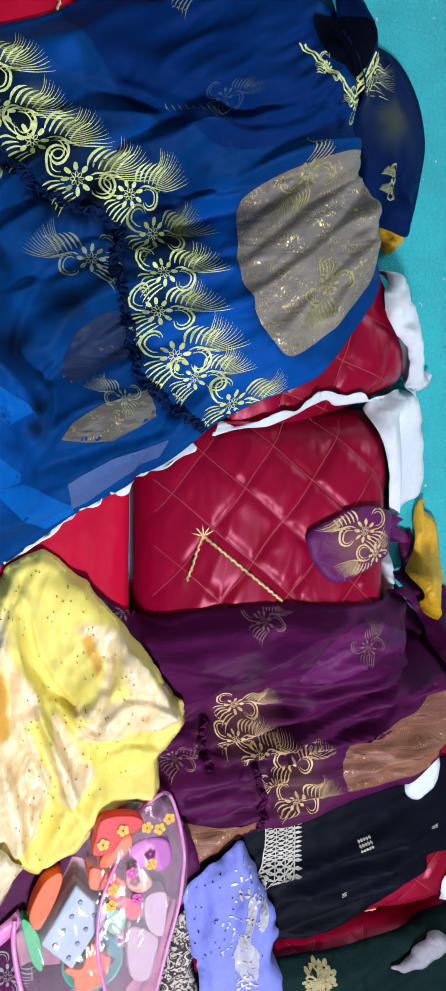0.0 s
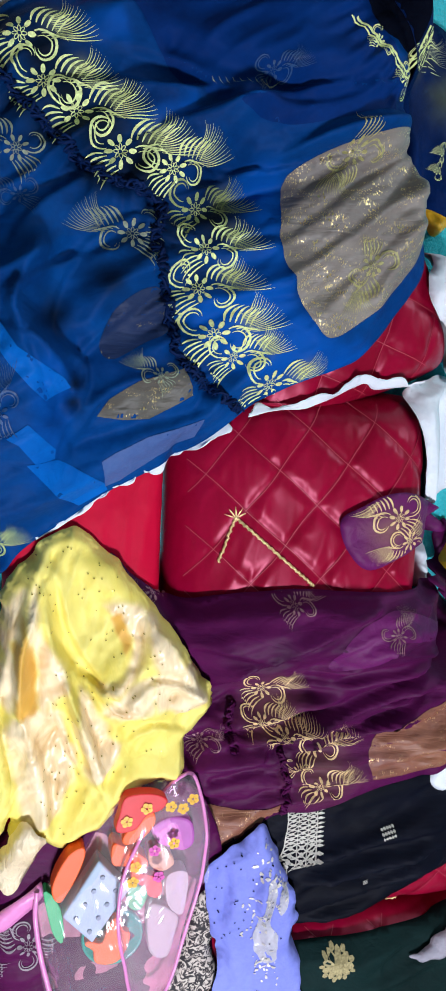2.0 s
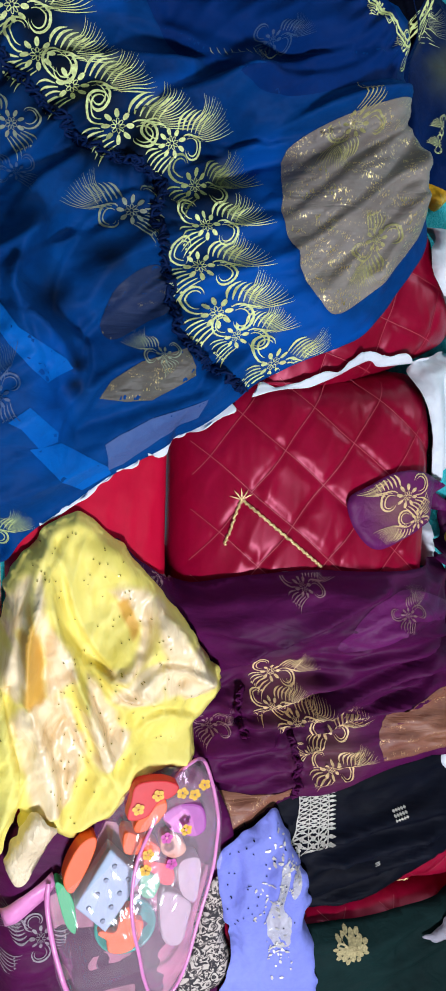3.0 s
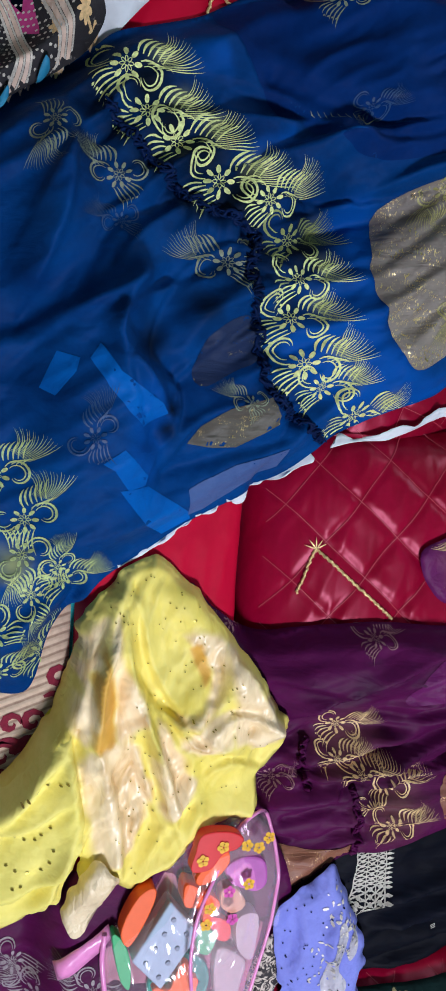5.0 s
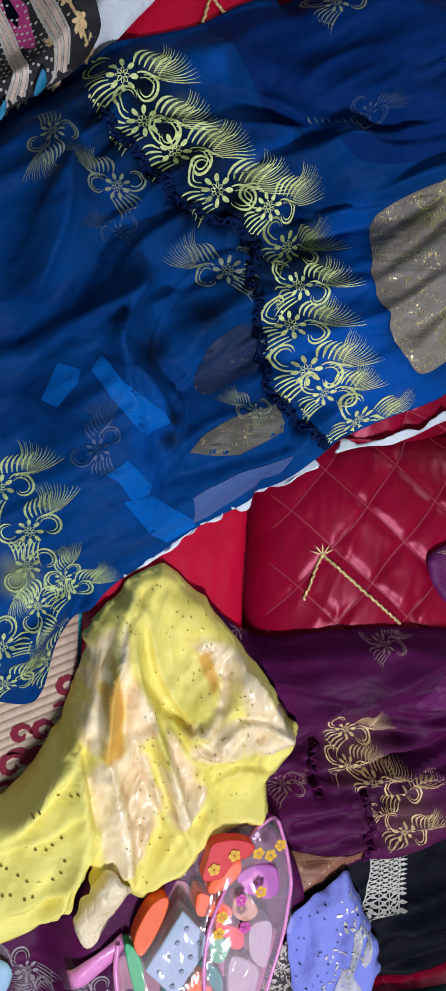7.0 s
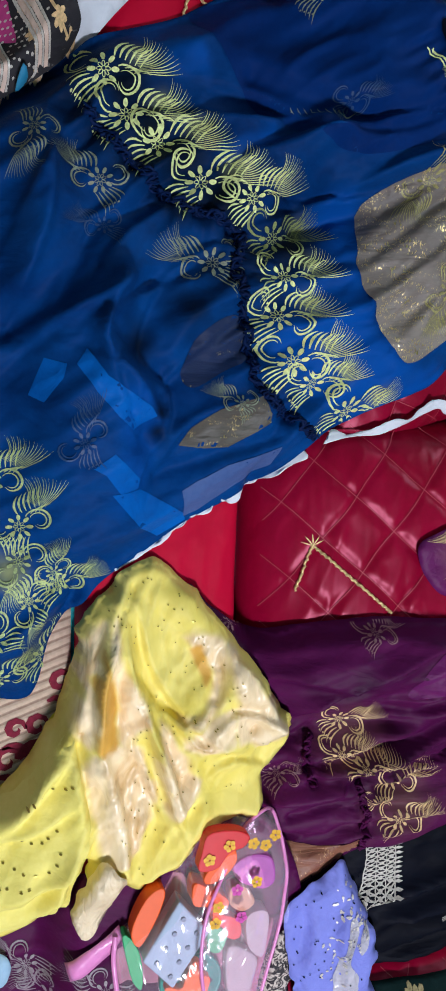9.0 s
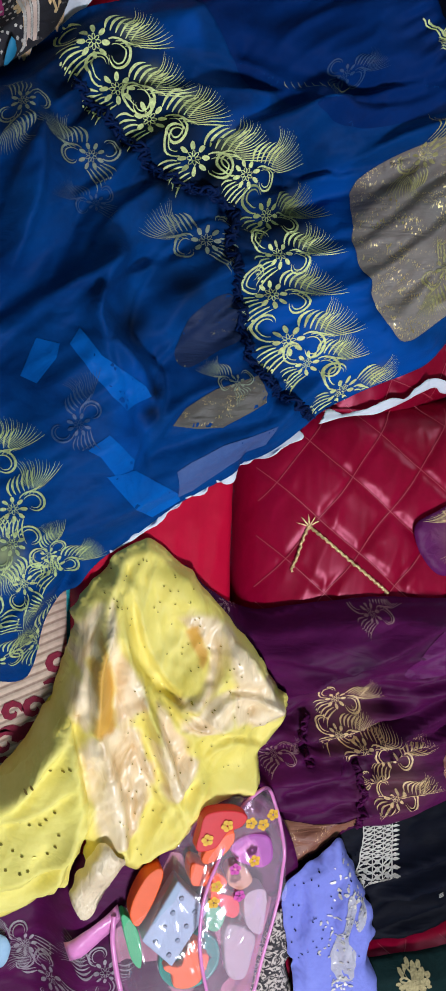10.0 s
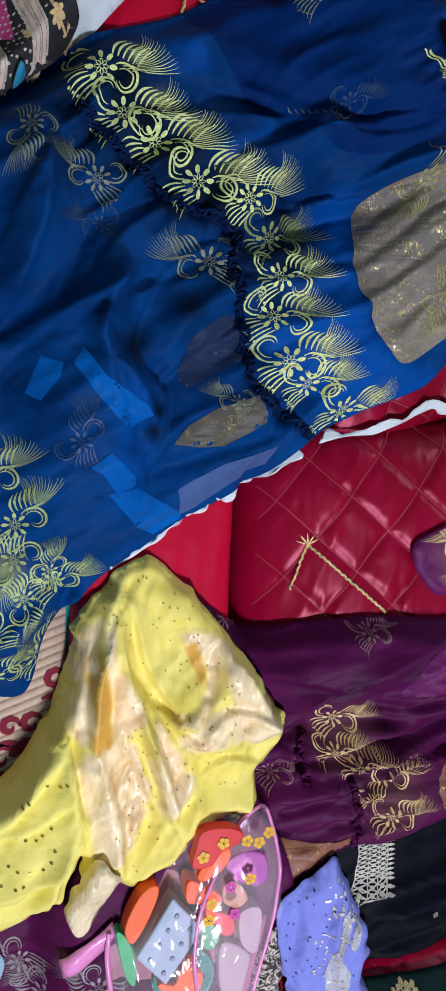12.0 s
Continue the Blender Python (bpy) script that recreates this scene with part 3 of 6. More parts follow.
def frill(name, line, wide, mat, parent, label="", wave=0.012, pitch=0.035, seed=3, lift=0.006, side=1):
    """A ruffled strip of cloth along a line, standing in waves over the pile."""
    c = np.array(smooth_loop(line, 0.004, False))
    d = np.gradient(c, axis=0)
    d /= np.linalg.norm(d, axis=1)[:, None] + 1e-9
    nrm = np.stack([-d[:, 1], d[:, 0]], 1) * side
    s = np.arange(len(c)) * 0.004
    rows, n = [], 7
    for k in range(n):
        q = k / (n - 1)
        off = wide * q * (1 + 0.6 * vnoise(s, 0 * s, 0.022, seed)) + 0.003 * vnoise(s, 0 * s, 0.05, seed + 12) + 0.004 * vnoise(s, 0 * s + q, 0.012, seed + 2) * q
        x, y = c[:, 0] + nrm[:, 0] * off, c[:, 1] + nrm[:, 1] * off
        z = sample(blur(swell(PILE, 0.008), 0.008), x, y) + lift + wave * q * (1 + np.sin(2 * np.pi * s / pitch + 2.5 * vnoise(s, 0 * s, 0.05, seed + 7))) * 0.6
        rows.append(np.column_stack([x, y, z]))
    m = len(c)
    mesh = bpy.data.meshes.new(name)
    mesh.from_pydata(np.concatenate(rows).tolist(), [], [(k * m + i, k * m + i + 1, (k + 1) * m + i + 1, (k + 1) * m + i) for k in range(n - 1) for i in range(m - 1)])
    ob = finish(name, mesh, mat, parent, label)
    md = ob.modifiers.new("thickness", "SOLIDIFY")
    md.thickness, md.offset = 0.0012, 1
    return ob


def cord(name, pts, radius, mat, parent, label="", smooth=True, closed=False):
    """A round cord along points in space."""
    cu = bpy.data.curves.new(name, "CURVE")
    cu.dimensions, cu.bevel_depth, cu.bevel_resolution = "3D", radius, 3
    sp = cu.splines.new("POLY")
    sp.points.add(len(pts) - 1)
    for p, q in zip(sp.points, pts):
        p.co = (*q, 1)
    sp.use_cyclic_u = closed
    tmp = bpy.data.objects.new("tmp", cu)
    mesh = bpy.data.meshes.new_from_object(tmp)
    bpy.data.objects.remove(tmp)
    mesh.name = name
    return finish(name, mesh, mat, parent, label)


# ---- setting ----
def slab(name, x0, x1, y0, y1, z0, z1, mat, label, parent=None):
    bm = bmesh.new()
    bmesh.ops.create_cube(bm, size=1)
    for v in bm.verts:
        v.co = (x0 + (v.co.x + 0.5) * (x1 - x0), y0 + (v.co.y + 0.5) * (y1 - y0), z0 + (v.co.z + 0.5) * (z1 - z0))
    ob = part(name, bm, mat, parent, label, False)
    if not parent:
        tagged(ob, label, name.split("_")[0], kind="structure")
    return ob


X0, X1, Y0, Y1, TOP = -1.9, 2.6, -2.4, 2.4, 2.7


def carpet_floor():
    bm = bmesh.new()
    bmesh.ops.create_grid(bm, x_segments=1, y_segments=1, size=1)
    for v in bm.verts:
        v.co = ((X0 + X1) / 2 + v.co.x * (X1 - X0) / 2, (Y0 + Y1) / 2 + v.co.y * (Y1 - Y0) / 2, 0)
    tagged(part("floor", bm, CARPET, None), "turquoise wall-to-wall carpet flecked with white lint", "carpet", kind="structure")


carpet_floor()
slab("wall_north", X0 - 0.1, X1 + 0.1, Y1, Y1 + 0.1, 0, TOP, WALL_PAINT, "plain cream painted wall")
slab("wall_south", X0 - 0.1, X1 + 0.1, Y0 - 0.1, Y0, 0, TOP, WALL_PAINT, "plain cream painted wall")
slab("wall_west", X0 - 0.1, X0, Y0, Y1, 0, TOP, WALL_PAINT, "plain cream painted wall")
slab("ceiling", X0 - 0.1, X1 + 0.1, Y0 - 0.1, Y1 + 0.1, TOP, TOP + 0.1, CEILING_PAINT, "plain white painted ceiling")


def wall_with_window():
    """The east wall with its window opening, built of four pieces in one mesh."""
    bm = bmesh.new()
    wy0, wy1, wz0, wz1 = 0.8, 2.2, 0.85, 2.2
    for y0, y1, z0, z1 in ((Y0, wy0, 0, TOP), (wy1, Y1, 0, TOP), (wy0, wy1, 0, wz0), (wy0, wy1, wz1, TOP)):
        made = bmesh.ops.create_cube(bm, size=1)["verts"]
        for v in made:
            v.co = (X1 + (v.co.x + 0.5) * 0.1, y0 + (v.co.y + 0.5) * (y1 - y0), z0 + (v.co.z + 0.5) * (z1 - z0))
    tagged(part("wall_east", bm, WALL_PAINT, None, "", False), "cream painted wall with a window opening", "wall", kind="structure")


wall_with_window()


def rug():
    global PILE
    ob = sheet("rug", [(-0.74, -1.5), (-0.3, -1.52), (0.01, -1.5), (0.015, -0.6), (0.01, 0.4), (0.015, 1.2), (-0.3, 1.21), (-0.74, 1.2)], RUG,
               lift=0.008, thick=0.007, grain=0.03, gap=0.03, hem=0.01, sharp=True)
    tagged(ob, "cream ribbed floor rug with maroon scroll figures", "rug")
    st = Strokes()
    for x, y, r in ((-0.036, -0.526, 0.018), (-0.081, -0.578, 0.022), (-0.001, -0.458, 0.018), (-0.068, -0.529, 0.016)):
        st.line([(x + r * (1 - 0.08 * k) * math.cos(0.75 * k), y + r * (1 - 0.08 * k) * math.sin(0.75 * k)) for k in range(10)], 0.012)
        st.line([(x - 0.02 + 0.01 * k, y - 0.03 + 0.006 * k - 0.002 * k * k) for k in range(8)], 0.012)
        st.blob(x + 0.015, y - 0.035, 0.02, 0.009, 0.6)
    st.done("scroll_figure", MAROON_PRINT, ob, "maroon scroll figures")


rug()


def lint():
    rng = random.Random(4)
    bm = bmesh.new()
    for k in range(90):
        x, y = rng.uniform(0.55, 1.05), rng.uniform(-1.2, 0.9)
        r = rng.uniform(0.0007, 0.0024)
        for i in range(rng.randint(1, 3)):
            bmesh.ops.create_icosphere(bm, subdivisions=1, radius=r, matrix=pose(x + rng.uniform(-2, 2) * r, y + rng.uniform(-2, 2) * r, r * 0.6, 0, 0, rng.uniform(0, 90)))
    tagged(part("lint", bm, WHITE), "white lint specks scattered on the turquoise carpet", "lint", kind="stuff")


lint()


# ---- mattress and cushions ----
def stuffed(name, x0, x1, y0, y1, tall, mat, parent, label, quilt=0.0, seed=1, power=4.0, base=0.0, nx=90, slope=0.0, turn=0.0):
    """A stuffed square of cloth: rounded top and belly, puffed between quilting seams."""
    global PILE
    ny = max(12, int(nx * (y1 - y0) / (x1 - x0)))
    cx, cy, hx, hy = (x0 + x1) / 2, (y0 + y1) / 2, (x1 - x0) / 2, (y1 - y0) / 2
    cs, sn = math.cos(radians(turn)), math.sin(radians(turn))

    def top(x, y):
        u, v = np.clip(np.abs(x - cx) / hx, 0, 1), np.clip(np.abs(y - cy) / hy, 0, 1)
        z = tall * (np.clip(1 - u ** np.where((x < cx) & (quilt > 0), 2.2, power), 0, 1) * np.clip(1 - v ** power, 0, 1)) ** 0.42
        z = z * (1 + slope * np.clip((x - cx) / hx, -1, 1))
        if quilt:
            a, b = quilt_axes(x, y)
            pa, pb = np.abs(np.sin(np.pi * a)), np.abs(np.sin(np.pi * b))
            z = z - quilt * np.exp(-(np.minimum(pa, pb) / 0.3) ** 2) * np.clip(z / tall, 0, 1)
        z = z + np.clip(z / tall, 0, 1) * (0.004 * vnoise(x, y, 0.09, seed) + 0.003 * folds(x, y, 0.035, seed + 4, 75))
        return np.maximum(z, 0.001)
    u = np.linspace(-1, 1, nx)
    u = np.sign(u) * (1 - (1 - np.abs(u)) ** 1.35)
    v = np.linspace(-1, 1, ny)
    v = np.sign(v) * (1 - (1 - np.abs(v)) ** 1.35)
    U, V = np.meshgrid(u, v)
    # rounded corners
    r = 0.05
    X = cx + hx * U * (1 - r * 0.5 * V ** 6)
    Y = cy + hy * V * (1 - r * 0.5 * U ** 6)
    Zt = base + top(cx + hx * U, cy + hy * V)
    Zb = base + 0.0 * Zt
    n = nx * ny
    # turned about the corner at x1, y0
    X, Y = x1 + (X - x1) * cs - (Y - y0) * sn, y0 + (X - x1) * sn + (Y - y0) * cs
    co = np.concatenate([np.column_stack([X.ravel(), Y.ravel(), Zt.ravel()]), np.column_stack([X.ravel(), Y.ravel(), Zb.ravel()])])
    q = [(j * nx + i, j * nx + i + 1, (j + 1) * nx + i + 1, (j + 1) * nx + i) for j in range(ny - 1) for i in range(nx - 1)]
    q += [tuple(n + k for k in f[::-1]) for f in q]
    ring = [i for i in range(nx)] + [j * nx + nx - 1 for j in range(1, ny)] + [(ny - 1) * nx + i for i in range(nx - 2, -1, -1)] + [j * nx for j in range(ny - 2, 0, -1)]
    q += [(a + n, b + n, b, a) for a, b in zip(ring, ring[1:] + ring[:1])]
    mesh = bpy.data.meshes.new(name)
    mesh.from_pydata(co.tolist(), [], q)
    ob = finish(name, mesh, mat, parent, label)
    gx, gy = x1 + (GX - x1) * cs + (GY - y0) * sn, y0 - (GX - x1) * sn + (GY - y0) * cs
    m = (np.abs(gx - cx) < hx) & (np.abs(gy - cy) < hy)
    PILE = np.where(m, np.maximum(PILE, base + top(gx, gy)), PILE)
    return ob


QO = (0.481, -0.210)
QA, QB = [(0.432, -0.286), (0.598, -0.050)], [(0.385, -0.183), (0.560, -0.335)]


def unit(a, b):
    d = Vector((b[0] - a[0], b[1] - a[1]))
    return d.normalized()


QD1, QD2 = unit(*QA), unit(*QB)
QUILT = 0.078


def quilt_axes(x, y):
    """Count of seams crossed in the two slanting directions."""
    n1, n2 = (-QD1.y, QD1.x), (-QD2.y, QD2.x)
    return ((x - QO[0]) * n1[0] + (y - QO[1]) * n1[1]) / QUILT, ((x - QO[0]) * n2[0] + (y - QO[1]) * n2[1]) / QUILT


SEAT_EDGE = 0.269


def seat():
    ob = thing("seat_mattress", "plain crimson satin floor mattress under the dresses", "mattress", at=(0.15, 0, 0))
    stuffed("cover", 0.02, SEAT_EDGE - 0.006, -1.45, 1.15, 0.085, RED_PLAIN, ob, "", seed=3, power=12.0, base=0.001, nx=60)


seat()


def cushion(x0, x1, y0, y1, seed, tall=0.135, braid=None, label="crimson quilted satin cushion with gold braid and white frill", turn=0.0):
    cs, sn = math.cos(radians(turn)), math.sin(radians(turn))
    ob = thing("cushion", label, "cushion", "row of quilted cushions", ((x0 + x1) / 2, (y0 + y1) / 2, 0))
    stuffed("cover", x0, x1, y0, y1, tall, RED, ob, "", 0.0045, seed, 5.0, 0.001, 130, 0.2, turn)
    # quilting seams
    for d, other in ((QD1, QD2), (QD2, QD1)):
        nrm = Vector((-d.y, d.x))
        for k in range(-14, 15):
            o = Vector(QO) + nrm * (k * QUILT)
            run = [o + d * (s * 0.01) for s in range(-90, 91)]
            run = [p for p in run if x0 + 0.02 < p.x < x1 - 0.012 and y0 + 0.014 < p.y < y1 - 0.014]
            if len(run) > 4:
                st = Strokes()
                run = [(x1 + (p.x - x1) * cs - (p.y - y0) * sn + 0.0015 * math.sin(p.y * 60), y0 + (p.x - x1) * sn + (p.y - y0) * cs) for p in run]
                st.line(run, 0.0013, False, 0.0012)
                st.done("quilting_seam", STITCH, ob)
    if braid:
        for name, line in (("gold_braid", braid[:2]), ("gold_braid", braid[1:])):
            c = smooth_loop(line, 0.003, False)
            pts = [(x + 0.0012 * math.sin(k * 2.1), y + 0.0012 * math.cos(k * 2.1), float(sample(PILE, x, y)) + 0.003 + 0.0008 * math.sin(k * 1.7)) for k, (x, y) in enumerate(c)]
            cord(name, pts, 0.0022, BRAID, ob, "twisted gold braid")
        st = Strokes()
        bx, by = braid[1]
        for a in (60, 95, 130, 165, 30):
            st.line([(bx + 0.018 * q / 5 * math.cos(radians(a)), by + 0.018 * q / 5 * math.sin(radians(a))) for q in range(6)], 0.0018, True, 0.004)
        st.done("tassel", BRAID, ob, "loose gold thread ends")
    return ob


CX0, CX1 = SEAT_EDGE + 0.002, 0.691
SEAM = -0.036
cushion_a = cushion(CX0, 0.56, SEAM + 0.33, SEAM + 0.93, 11, braid=[(0.145, 0.487), (0.158, 0.536), (0.191, 0.508)])
cushion_b = cushion(0.30, 0.745, 0.008, 0.308, 12, 0.125, turn=22.0)
cushion_c = cushion(CX0, CX1, SEAM - 0.46, SEAM - 0.002, 13, 0.15, braid=[(0.340, -0.306), (0.361, -0.234), (0.481, -0.335)])
cushion_d = cushion(CX0, CX1 + 0.24, SEAM - 0.93, SEAM - 0.465, 14, 0.12, braid=[(0.667, -0.942), (0.663, -0.972), (0.715, -0.947)])
cushion_e = cushion(CX0, CX1 + 0.24, SEAM - 1.38, SEAM - 0.935, 15, 0.11)

# white frills and lining flaps of the cushions
frill("frill", [(0.374, -0.079), (0.461, -0.063), (0.546, -0.023), (0.579, -0.031), (0.669, -0.021)], 0.010, WHITE, cushion_c, "frayed white frill", 0.008, 0.05, 5, 0.004, 1)
sheet("lining_flap", [(0.645, -0.031), (0.721, -0.006), (0.767, -0.006), (0.800, -0.040), (0.812, -0.173), (0.779, -0.212), (0.735, -0.241), (0.682, -0.215), (0.660, -0.117)], WHITE, cushion_c, "white lining flap", lift=0.004,
      relief=lambda x, y: 0.006 * folds(x, y, 0.05, 4, 80), ragged=0.004, hem=0.02)
sheet("lining_flap", [(0.693, -0.319), (0.708, -0.283), (0.733, -0.279), (0.733, -0.321), (0.713, -0.365), (0.698, -0.370)], WHITE, cushion_c, "white lining flap", ragged=0.003, hem=0.01)
frill("frill", [(0.660, 0.127), (0.691, 0.093), (0.736, 0.023), (0.760, -0.017)], 0.045, WHITE, cushion_b, "ruffled white frill", 0.016, 0.045, 8, 0.008, 1)
sheet("lining_flap", [(0.650, 0.114), (0.670, 0.180), (0.705, 0.194), (0.732, 0.165), (0.762, 0.151), (0.756, 0.108), (0.790, 0.056), (0.814, 0.001), (0.750, -0.000), (0.705, 0.054)], WHITE, cushion_b, "ruffled white lining",
      lift=0.006, relief=lambda x, y: 0.014 * folds(x, y, 0.028, 6, 20), ragged=0.006, hem=0.015)
sheet("lining_flap", [(0.821, -0.892), (0.841, -0.866), (0.881, -0.882), (0.871, -0.930), (0.838, -0.941)], WHITE, cushion_d, "white lining flap", ragged=0.003, hem=0.01)
sheet("lining_flap", [(0.757, -0.713), (0.783, -0.680), (0.818, -0.654), (0.807, -0.683), (0.794, -0.724), (0.771, -0.735)], WHITE, cushion_d, "white lining flap", ragged=0.003, hem=0.01)

# ---- garments, lowest first ----


def green_dress():
    ob = thing("green_dress", "bottle green velvet dress with gold medallions", "dress", at=(0.5, -1.1, 0))
    f = lambda x, y: 0.012 * folds(x, y, 0.06, 21, 10)
    sheet("skirt", [(0.391, -1.105), (0.443, -0.995), (0.526, -0.998), (0.642, -0.997), (0.766, -0.988), (0.859, -0.975), (1.273, -0.979), (1.399, -1.349), (0.722, -1.332), (0.403, -1.279)], GREEN, ob, relief=f, lift=0.004, seed=21)
    mx, my = 0.589, -1.033
    st = Strokes()
    for k in range(9):
        a = 0.698 * k
        st.blob(mx + 0.017 * math.cos(a), my + 0.015 * math.sin(a), 0.012, 0.0062, a, 8)
        st.blob(mx + 0.028 * math.cos(a + 0.35), my + 0.025 * math.sin(a + 0.35), 0.006, 0.0045, a, 6)
    st.blob(mx, my, 0.008, 0.007, 0, 10)
    st.done("medallion", FADED_GOLD, ob, "faded gold medallion")
    return ob


green_dress()


def black_dress():
    ob = thing("black_dress", "black crepe dress with cream lace border", "dress", at=(0.6, -0.85, 0))
    laps = [([(0.502, -0.855), (0.617, -0.840), (0.734, -0.808), (0.829, -0.760)], 0.016), ([(0.519, -0.922), (0.635, -0.880), (0.758, -0.845)], 0.014), ([(0.500, -0.819), (0.628, -0.794), (0.769, -0.767)], 0.010), ([(0.520, -0.957), (0.652, -0.938), (0.799, -0.889)], 0.010)]

    def f(x, y):
        z = 0.012 * folds(x, y, 0.05, 31, 17, 6.0) + 0.004 * folds(x, y, 0.022, 33, 18, 6.0)
        for ln, h in laps:
            z = z + lap(x, y, ln, 1.5 * h, 0.022, 0.007)
        return z
    sheet("skirt", [(0.349, -0.830), (0.434, -0.746), (0.471, -0.717), (0.629, -0.688), (0.726, -0.672), (0.810, -0.640), (1.190, -0.659), (1.298, -0.606), (1.373, -0.827), (1.212, -0.911), (0.823, -0.822), (0.782, -0.855), (0.708, -0.895), (0.648, -0.948), (0.574, -0.968), (0.501, -0.980), (0.443, -1.014), (0.364, -0.930)],
          BLACK, ob, relief=f, lift=0.004, seed=31)
    sheet("lining_flap", [(0.726, -0.682), (0.738, -0.647), (0.762, -0.628), (0.787, -0.628), (0.787, -0.657), (0.781, -0.688), (0.752, -0.707), (0.734, -0.699)], WHITE, ob, "white lining flap", lift=0.005, relief=lambda x, y: 0.003 * folds(x, y, 0.02, 35, 60), ragged=0.003, hem=0.008)
    st = Strokes()
    # lace border: two ribs, crosses and a toothed edge
    rows = [[(0.480, -0.726), (0.477, -0.795), (0.458, -0.820)], [(0.497, -0.722), (0.498, -0.792), (0.482, -0.836)], [(0.515, -0.722), (0.515, -0.791), (0.499, -0.831)], [(0.530, -0.722), (0.530, -0.794), (0.510, -0.829)]]
    for r, wd in zip(rows, (0.002, 0.0015, 0.0015, 0.002)):
        st.line(smooth_loop(r, 0.004, False), wd, False)
    loops = [smooth_loop(r, 0.0072, False) for r in rows]
    for a, b in zip(loops, loops[1:]):
        for k in range(min(len(a), len(b)) - 1):
            (ax, ay), (bx, by), (cx, cy) = a[k], b[k], a[k + 1]
            dx, dy = b[k + 1]
            st.line([(ax, ay), (dx, dy)], 0.0020, False)
            st.line([(cx, cy), (bx, by)], 0.0020, False)
            st.blob((ax + dx) / 2, (ay + dy) / 2, 0.0042, 0.0030, 0.5, 8)
    for k, (x, y) in enumerate(loops[-1]):
        st.line([(x, y), (x + 0.006, y + 0.001), (x + 0.013, y + 0.001)], 0.0052)
    st.done("lace_border", LACE_THREAD, ob, "cream geometric lace border")
    for x, y, r in ((0.652, -0.773, 0.011), (0.621, -0.867, 0.004), (0.784, -0.760, 0.006)):
        st = Strokes()
        for i in range(-2, 3):
            for j in range(-1, 2):
                st.blob(x + r * (0.42 * i), y + r * (0.5 * j + 0.14 * i), r * 0.24, r * 0.2, 0.3, 4)
        st.done("lace_diamond", LACE_THREAD, ob, "cream lace diamond")


black_dress()


def grey_cloth():
    ob = sheet("grey_cloth", [(0.730, -1.045), (0.755, -1.030), (0.782, -1.006), (0.802, -0.995), (0.834, -0.992), (0.846, -1.012), (0.823, -1.030), (0.790, -1.045)], GREY_LINING, lift=0.003, relief=lambda x, y: 0.005 * folds(x, y, 0.018, 58, 40), hem=0.008, ragged=0.004)
    tagged(ob, "crumpled greyish white lining on the green dress", "cloth")


grey_cloth()


